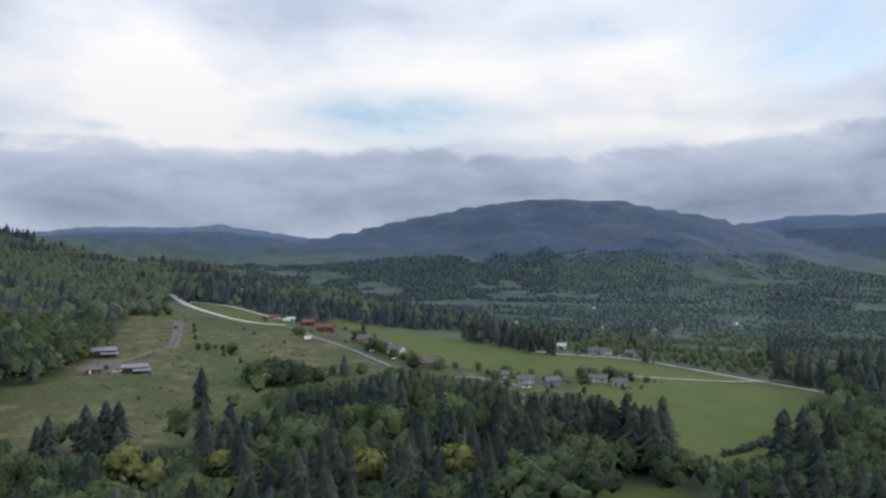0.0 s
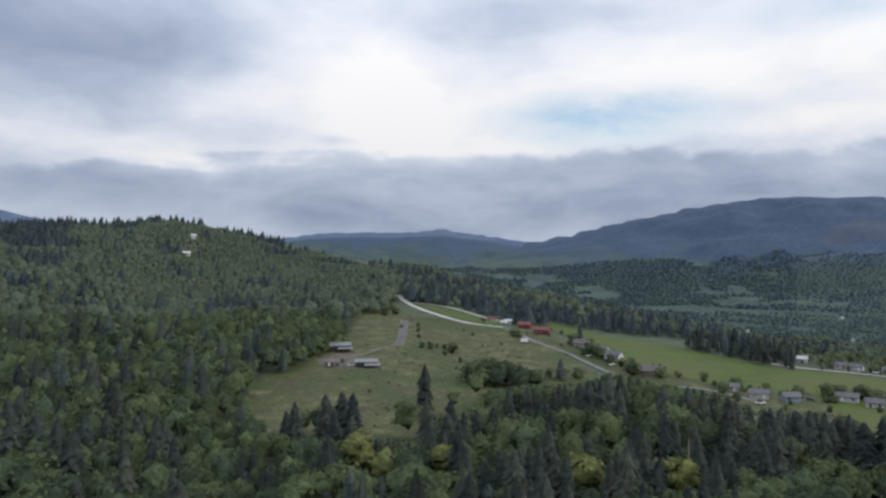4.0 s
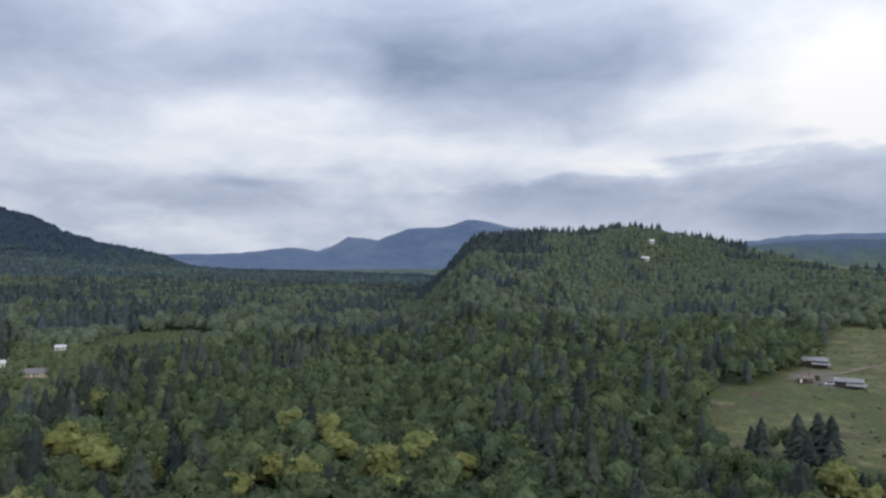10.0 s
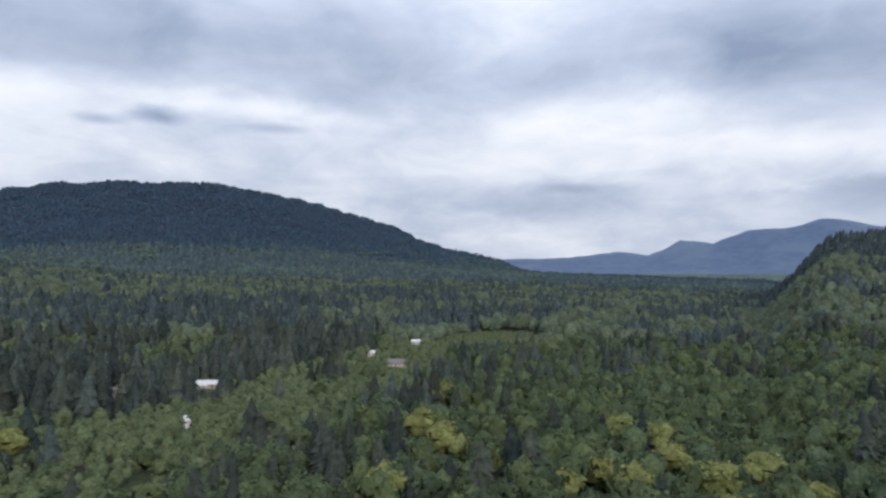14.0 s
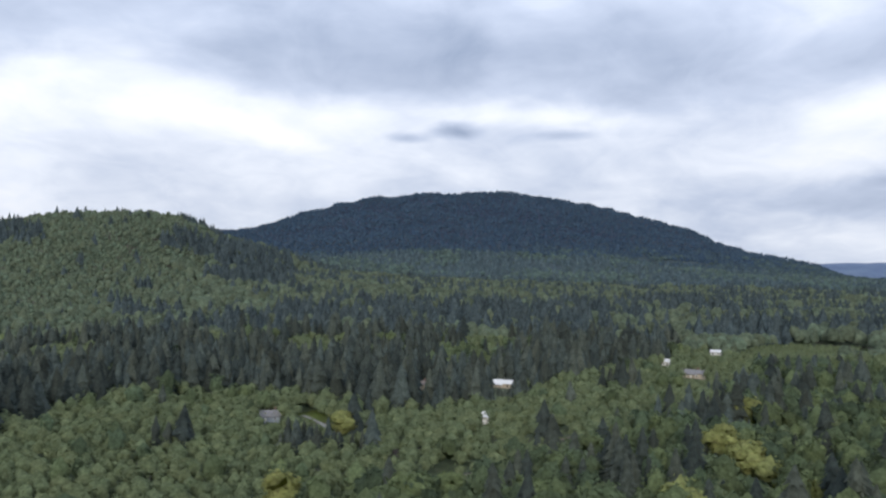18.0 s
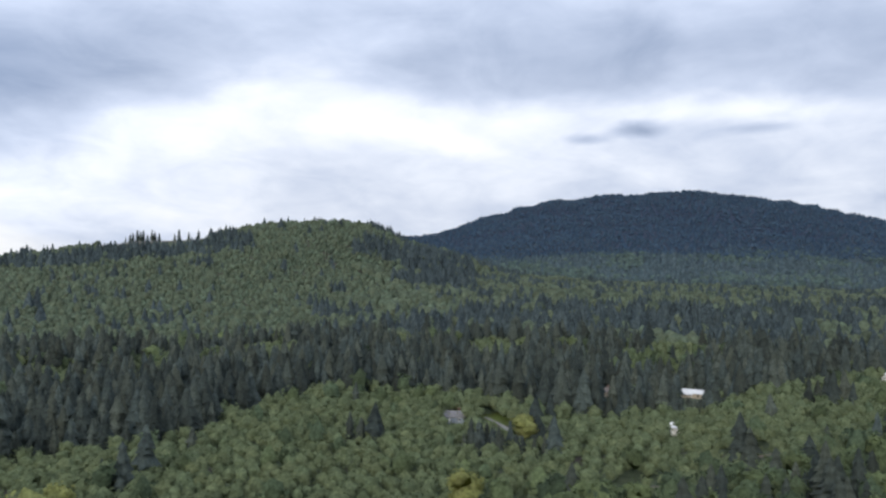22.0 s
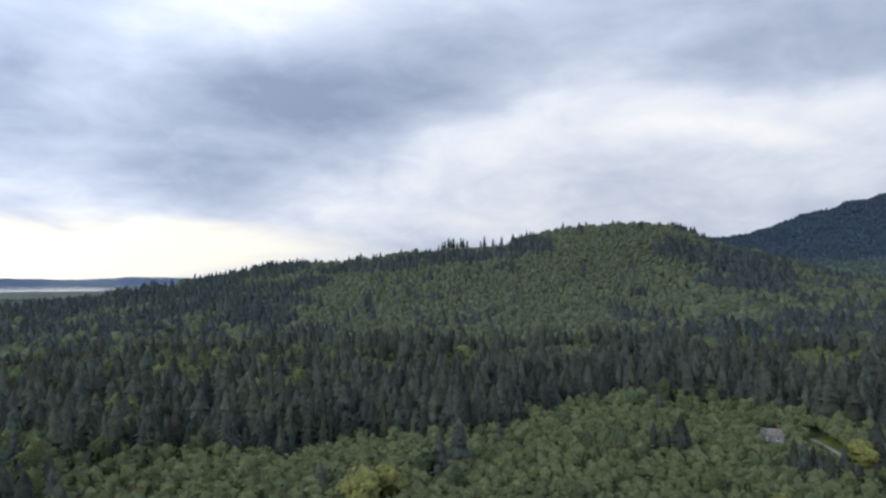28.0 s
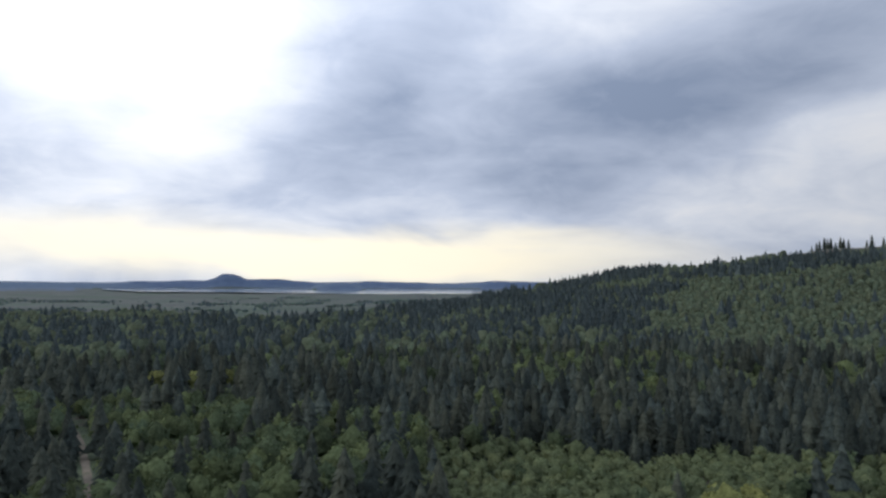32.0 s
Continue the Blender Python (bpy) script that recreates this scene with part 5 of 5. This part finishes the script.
# ---- houses and barns ----
PAINT = {
    "dark_timber": material("dark_weathered_timber", [(0.035, 0.03, 0.027), (0.055, 0.048, 0.042), (0.085, 0.075, 0.065)], 0.8, bump=0.02),
    "cream_board": material("cream_boarding", [(0.42, 0.36, 0.27), (0.50, 0.44, 0.33)], 0.5, bump=0.01),
    "white_board": material("white_boarding", [(0.38, 0.38, 0.37), (0.48, 0.48, 0.465)], 0.5, bump=0.01),
    "red_board": material("barn_red_boarding", [(0.13, 0.034, 0.028), (0.18, 0.046, 0.038)], 0.5, bump=0.01),
    "tan_board": material("tan_boarding", [(0.27, 0.235, 0.19), (0.36, 0.315, 0.26)], 0.5, bump=0.01),
    "blue_board": material("slate_blue_boarding", [(0.15, 0.18, 0.22), (0.21, 0.245, 0.29)], 0.5, bump=0.01),
    "silver_metal": material("silver_sheet_roof", [(0.11, 0.115, 0.125), (0.15, 0.156, 0.165), (0.19, 0.195, 0.20)], 0.6, rough=0.5, gloss=0.4, spots=(0.28, 0.25, 0.22), spot_scale=0.3),
    "red_metal": material("red_sheet_roof", [(0.12, 0.045, 0.040), (0.17, 0.062, 0.054)], 0.6, rough=0.55),
    "pale_metal": material("pale_sheet_roof", [(0.40, 0.41, 0.42), (0.50, 0.51, 0.52)], 0.6, rough=0.5),
    "brown_shingle": material("brown_shingle_roof", [(0.085, 0.07, 0.062), (0.13, 0.11, 0.10), (0.17, 0.15, 0.135)], 1.2, bump=0.03),
    "grey_shingle": material("grey_shingle_roof", [(0.085, 0.085, 0.09), (0.12, 0.12, 0.125), (0.165, 0.16, 0.16)], 1.2, bump=0.03),
    "glass": material("dark_window_glass", [(0.02, 0.024, 0.03), (0.03, 0.035, 0.04)], 0.3, rough=0.08, gloss=0.6),
    "trim": material("white_trim", [(0.70, 0.70, 0.68), (0.78, 0.78, 0.76)], 1.0, rough=0.6),
    "brick": material("red_brown_brick", [(0.120, 0.075, 0.064), (0.168, 0.112, 0.093)], 2.0, bump=0.02),
    "yard": material("grey_brown_yard", [(0.070, 0.061, 0.054), (0.105, 0.092, 0.078), (0.140, 0.122, 0.105)], 0.25, bump=0.05, spots=(0.063, 0.068, 0.034), spot_scale=0.1),
    "rubber": material("black_rubber", [(0.02, 0.02, 0.02), (0.03, 0.03, 0.03)], 3.0, rough=0.8),
    "white_car": material("white_car_paint", [(0.70, 0.70, 0.70), (0.76, 0.76, 0.76)], 1.0, rough=0.3, gloss=0.5),
    "blue_car": material("dark_blue_car_paint", [(0.03, 0.04, 0.09), (0.04, 0.055, 0.11)], 1.0, rough=0.3, gloss=0.5),
    "yellow_paint": material("yellow_machine_paint", [(0.55, 0.38, 0.05), (0.62, 0.45, 0.07)], 1.0, rough=0.5),
}
WORDS = {"dark_timber": "dark timber", "cream_board": "cream", "white_board": "white", "red_board": "barn-red", "tan_board": "tan", "blue_board": "slate-blue",
         "silver_metal": "silver sheet-metal", "red_metal": "red metal", "pale_metal": "pale metal", "brown_shingle": "brown shingle", "grey_shingle": "grey shingle"}


def gable_walls(w, d, h, rise):
    bm = bmesh.new()
    low = [bm.verts.new((sx * w / 2, sy * d / 2, -2.0)) for sx, sy in ((-1, -1), (1, -1), (1, 1), (-1, 1))]
    top = [bm.verts.new((v.co.x, v.co.y, h)) for v in low]
    peak = [bm.verts.new((s * w / 2, 0, h + rise)) for s in (-1, 1)]
    for k in range(4):
        ring = [low[k], low[(k + 1) % 4], top[(k + 1) % 4], top[k]]
        if k == 1:
            ring = [low[1], low[2], top[2], peak[1], top[1]]
        if k == 3:
            ring = [low[3], low[0], top[0], peak[0], top[3]]
        bm.faces.new(ring)
    bm.faces.new((top[0], top[1], peak[1], peak[0])), bm.faces.new((top[3], peak[0], peak[1], top[2]))
    bm.faces.new(low[::-1])
    return bm


def window(root, x, y, z, w, h, face):
    """A framed window on a wall that faces along y (face -1 or 1)."""
    bm = bmesh.new()
    for a, b, c, d in ((-w / 2, w / 2, h / 2 - 0.1, h / 2), (-w / 2, w / 2, -h / 2, -h / 2 + 0.1), (-w / 2, -w / 2 + 0.1, -h / 2, h / 2), (w / 2 - 0.1, w / 2, -h / 2, h / 2)):
        box(bm, a, b, -0.06, 0.06, c, d)
    frame_ob = part("window", bm, PAINT["trim"], root)
    frame_ob.location = (x, y + face * 0.03, z)
    bm = bmesh.new()
    box(bm, -w / 2 + 0.08, w / 2 - 0.08, -0.02, 0.02, -h / 2 + 0.08, h / 2 - 0.08)
    part("pane", bm, PAINT["glass"], frame_ob)


def house(x, y, turn, w, d, h, rise, wall, roof, seed):
    rng = random.Random(seed)
    z = on_ground(x, y) + 0.35
    root = empty("house", pose(x, y, z, 0, 0, turn), "%s house with a %s gable roof" % (WORDS[wall], WORDS[roof]), "house", "houses along the valley lanes")
    part("wall", gable_walls(w, d, h, rise), PAINT[wall], root)
    bm = bmesh.new()
    o, k = 0.6, rise / (d / 2)
    for s in (-1, 1):
        slab(bm, [(-w / 2 - o, 0, h + rise + 0.30), (w / 2 + o, 0, h + rise + 0.30), (w / 2 + o, s * (d / 2 + o), h - o * k + 0.30), (-w / 2 - o, s * (d / 2 + o), h - o * k + 0.30)], 0.24)
    top = part("roof", bm, PAINT[roof], root)
    if "shingle" in roof:
        bm = bmesh.new()
        box(bm, -0.45, 0.45, -0.35, 0.35, 0, 1.9, 0.04)
        box(bm, -0.55, 0.55, -0.45, 0.45, 1.7, 1.85)
        stack = part("chimney", bm, PAINT["brick"], top, "red-brown brick chimney")
        stack.location = (w * rng.uniform(-0.3, 0.3), d * 0.12, h + rise - 0.4)
    count = max(2, int(w / 3.6))
    door_at = rng.randrange(count)
    levels = [1.5] if h < 4.5 else [1.5, 3.9]
    for level in levels:
        for i in range(count):
            at = -w / 2 + w * (i + 0.5) / count
            if i == door_at and level == 1.5:
                bm = bmesh.new()
                box(bm, -0.5, 0.5, -0.05, 0.05, 0, 2.05, 0.02)
                leaf = part("door", bm, PAINT["trim"] if rng.random() < 0.5 else PAINT["dark_timber"], root)
                leaf.location = (at, -d / 2 - 0.03, 0.1)
            else:
                window(root, at, -d / 2, level, 1.3, 1.25, -1)
    if w > 13 and "board" in wall:
        bm = bmesh.new()
        box(bm, -w * 0.28, w * 0.1, -d / 2 - 2.2, -d / 2, 0.02, 0.22)
        part("porch", bm, PAINT["tan_board"], root)
        for px in (-0.27, -0.09, 0.09):
            bm = bmesh.new()
            box(bm, w * px - 0.08, w * px + 0.08, -d / 2 - 2.1, -d / 2 - 1.95, 0.22, h - 0.35)
            part("porch_post", bm, PAINT["trim"], root)
        bm = bmesh.new()
        slab(bm, [(-w * 0.30, -d / 2 + 0.1, h - 0.05), (w * 0.12, -d / 2 + 0.1, h - 0.05), (w * 0.12, -d / 2 - 2.5, h - 0.45), (-w * 0.30, -d / 2 - 2.5, h - 0.45)], 0.14)
        part("porch_roof", bm, PAINT[roof], root)
    return root


def barn(x, y, turn, w, d, h, rise, roof, label):
    """An open-fronted farm shed: tall bay under one slope, lower lean-to bay in front."""
    root = empty("barn", pose(x, y, on_ground(x, y) + 0.3, 0, 0, turn), label, "barn", "farm sheds on the meadow")
    back, mid, front = d / 2, -d * 0.12, -d / 2 - 1.5
    bm = bmesh.new()
    box(bm, -w / 2, w / 2, back - 0.2, back, -2, h + rise * 0.4)
    box(bm, -w / 2, -w / 2 + 0.2, mid, back, -2, h)
    box(bm, w / 2 - 0.2, w / 2, mid, back, -2, h)
    box(bm, -w / 2, w / 2, mid, mid + 0.15, h * 0.62, h)
    part("wall", bm, PAINT["dark_timber"], root)
    bm = bmesh.new()
    slab(bm, [(-w / 2 - 0.5, back + 0.4, h + rise), (w / 2 + 0.5, back + 0.4, h + rise), (w / 2 + 0.5, mid - 0.6, h + 0.1), (-w / 2 - 0.5, mid - 0.6, h + 0.1)], 0.15)
    part("roof", bm, PAINT[roof], root)
    bm = bmesh.new()
    low = h * 0.66
    slab(bm, [(-w * 0.1, mid + 0.2, low + 0.5), (w / 2 + 1.8, mid + 0.2, low + 0.5), (w / 2 + 1.8, front, low - 0.35), (-w * 0.1, front, low - 0.35)], 0.15)
    part("lean_to_roof", bm, PAINT["silver_metal"], root)
    for i in range(5):
        bm = bmesh.new()
        at = -w * 0.1 + 0.3 + (w * 0.6 + 1.2) * i / 4
        box(bm, at - 0.12, at + 0.12, front + 0.3, front + 0.54, -1.5, low - 0.4)
        part("post", bm, PAINT["dark_timber"], root)
    bm = bmesh.new()
    for i in range(7):
        at = -w * 0.45 + i * w * 0.05
        box(bm, at, at + w * 0.045, mid - 0.05, mid + 0.03, 0, h * 0.6)
    part("board_door", bm, PAINT["dark_timber"], root)
    return root


drape("yard", [(-146, 464), (-134, 468), (-124, 452), (-108, 436), (-104, 424), (-122, 420), (-142, 424), (-148, 444)], PAINT["yard"], 6, 0.40, "bare grey-brown farmyard between the sheds", "yard")
for n, h in enumerate(HOUSES):
    if h[7] == "dark_timber" and h[8] == "silver_metal":
        barn(*h[:7], h[8], "dark timber farm shed with silver sheet roofs")
    else:
        k = 0.78 if h[0] > 80 else 0.9 if h[0] > -60 else 1.0
        house(*h[:3], h[3] * k, h[4] * k, h[5] * (k + 1) / 2, h[6] * k, *h[7:], n)

# shrubs and small trees in the gardens
gardens = random.Random(12)
shrubs = []
for h in HOUSES:
    if h[0] > -60:
        for n in range(4):
            a, o = gardens.uniform(0, 6.28), gardens.uniform(0.75, 1.3) * max(h[3], h[4])
            x, y, size = h[0] + o * math.cos(a), h[1] + o * math.sin(a), gardens.uniform(2.2, 4.6)
            if float(road_distance(np.array(x), np.array(y))) > 1.5 and all(math.hypot(x - q[0], y - q[1]) > 0.6 * q[3] for q in HOUSES):
                shrubs.append((x, y, on_ground(x, y) - 0.30 * size, size * 1.25, 1.25))
plant_things("bush", shrubs, "shrubs in the gardens")


def car(x, y, turn, paint, label):
    root = empty("car", pose(x, y, on_ground(x, y) + 0.62, 0, 0, turn), label, "car", "parked cars")
    bm = bmesh.new()
    box(bm, -2.2, 2.2, -0.9, 0.9, 0.32, 0.98, 0.12)
    part("body", bm, PAINT[paint], root)
    bm = bmesh.new()
    made = bmesh.ops.create_cube(bm, size=1, matrix=Matrix.LocRotScale((-0.2, 0, 1.22), None, (2.5, 1.6, 0.56)))
    for v in made["verts"]:
        if v.co.z > 1.2:
            v.co.x = -0.2 + (v.co.x + 0.2) * 0.7
    part("cabin", bm, PAINT["glass"], root, "dark glazed cabin")
    for sx in (-1.35, 1.35):
        for sy in (-0.85, 0.85):
            bm = bmesh.new()
            bmesh.ops.create_cone(bm, cap_ends=True, segments=14, radius1=0.34, radius2=0.34, depth=0.22, matrix=Matrix.Translation((sx, sy, 0.34)) @ Matrix.Rotation(math.pi / 2, 4, "X"))
            part("wheel", bm, PAINT["rubber"], root)


for x, y, turn, paint, label in ((40, 471, 60, "white_car", "white car parked by the lane"), (48, 457, 20, "blue_car", "dark blue car parked on a drive"), (27, 499, 70, "white_car", "white car parked on a drive"),
                                 (106, 380, 10, "white_car", "white car parked between houses"), (-121, 427, 30, "white_car", "white car in the farmyard"), (135, 396, 0, "blue_car", "dark blue car beside a house"),
                                 (210, 497, -30, "white_car", "white car beside the valley road"), (52, 446, 0, "white_car", "white car parked on a drive")):
    car(x, y, turn, paint, label)


def trailer(x, y, turn):
    root = empty("trailer", pose(x, y, on_ground(x, y) + 0.45, 0, 0, turn), "white box trailer standing on the grass", "trailer")
    bm = bmesh.new()
    box(bm, -2.6, 2.6, -1.1, 1.1, 0.55, 2.9, 0.15)
    part("body", bm, PAINT["white_car"], root)
    bm = bmesh.new()
    box(bm, 2.6, 3.9, -0.08, 0.08, 0.5, 0.62)
    part("tow_bar", bm, PAINT["dark_timber"], root)
    for sy in (-1.0, 1.0):
        bm = bmesh.new()
        bmesh.ops.create_cone(bm, cap_ends=True, segments=14, radius1=0.36, radius2=0.36, depth=0.22, matrix=Matrix.Translation((0, sy, 0.36)) @ Matrix.Rotation(math.pi / 2, 4, "X"))
        part("wheel", bm, PAINT["rubber"], root)


trailer(-19, 541, 10), trailer(-40, 628, -15)


def shrub_row(name, line, gap, height, mat, label, wobble=0.6):
    xs, ys = [], []
    for (x0, y0), (x1, y1) in zip(line[:-1], line[1:]):
        n = max(1, int(math.hypot(x1 - x0, y1 - y0) / gap))
        for k in range(n):
            xs.append(x0 + (x1 - x0) * k / n + RNG.uniform(-wobble, wobble)), ys.append(y0 + (y1 - y0) * k / n + RNG.uniform(-wobble, wobble))
    xs, ys = np.array(xs), np.array(ys)
    h = height * RNG.uniform(0.7, 1.3, len(xs))
    plant(name, OAK["middle"], mat, xs, ys, ground_height(xs, ys) - 0.3 * h, h * 1.3, np.full(len(xs), 1.4), label, "hedge")


shrub_row("hedge", [(-138, 720), (-112, 674), (-92, 648), (-66, 624), (-42, 612)], 2.2, 1.7, LEAVES, "low dark hedge between pale lanes")
shrub_row("hedge", [(146, 249), (160, 256), (176, 266)], 2.0, 3.5, NEEDLES, "ragged dark hedge along the lower field")
shrub_row("hedge", [(150, 404), (165, 408), (178, 402), (196, 396)], 3.0, 2.2, LEAVES, "garden shrubs beside the houses")
shrub_row("hedge", [(18, 536), (28, 516), (36, 496), (40, 484)], 3.0, 2.6, LEAVES, "garden shrubs in front of the houses")

# low scrub and tussocks on the rough meadow
sx, sy = RNG.uniform(-200, 40, 1500), RNG.uniform(290, 740, 1500)
keep = inside(sx, sy, MEADOW) & (soft_noise(sx, sy, 40, 11) > 0.48) & (road_distance(sx, sy) > 2)
sx, sy = sx[keep], sy[keep]
sh = RNG.uniform(0.8, 2.2, len(sx))
plant("meadow_scrub", OAK["middle"], LEAVES, sx, sy, ground_height(sx, sy) - 0.38 * sh, sh, RNG.uniform(1.4, 3.0, len(sx)), "scattered dull green scrub and tussocks", "scrub")


def snag(x, y, h):
    root = empty("dead_tree", pose(x, y, on_ground(x, y)), "pale bare dead trunk standing in the forest", "tree", "pale dead trunks")
    bm = bmesh.new()
    tube(bm, (0, 0, -0.5), (0.3, 0.1, h * 0.6), 0.32, 0.22, 8)
    tube(bm, (0.3, 0.1, h * 0.6), (0.2, 0.4, h), 0.22, 0.06, 7)
    part("trunk", bm, PAINT["tan_board"], root)
    for k in range(4):
        bm = bmesh.new()
        a, z = k * 1.9, h * (0.45 + 0.12 * k)
        tube(bm, (0.25, 0.1, z), (0.25 + 1.8 * math.cos(a), 0.1 + 1.8 * math.sin(a), z + 0.9), 0.08, 0.02, 5)
        part("branch", bm, PAINT["tan_board"], root)


snag(46, 232, 17), snag(43, 231, 19), snag(172, 226, 24)
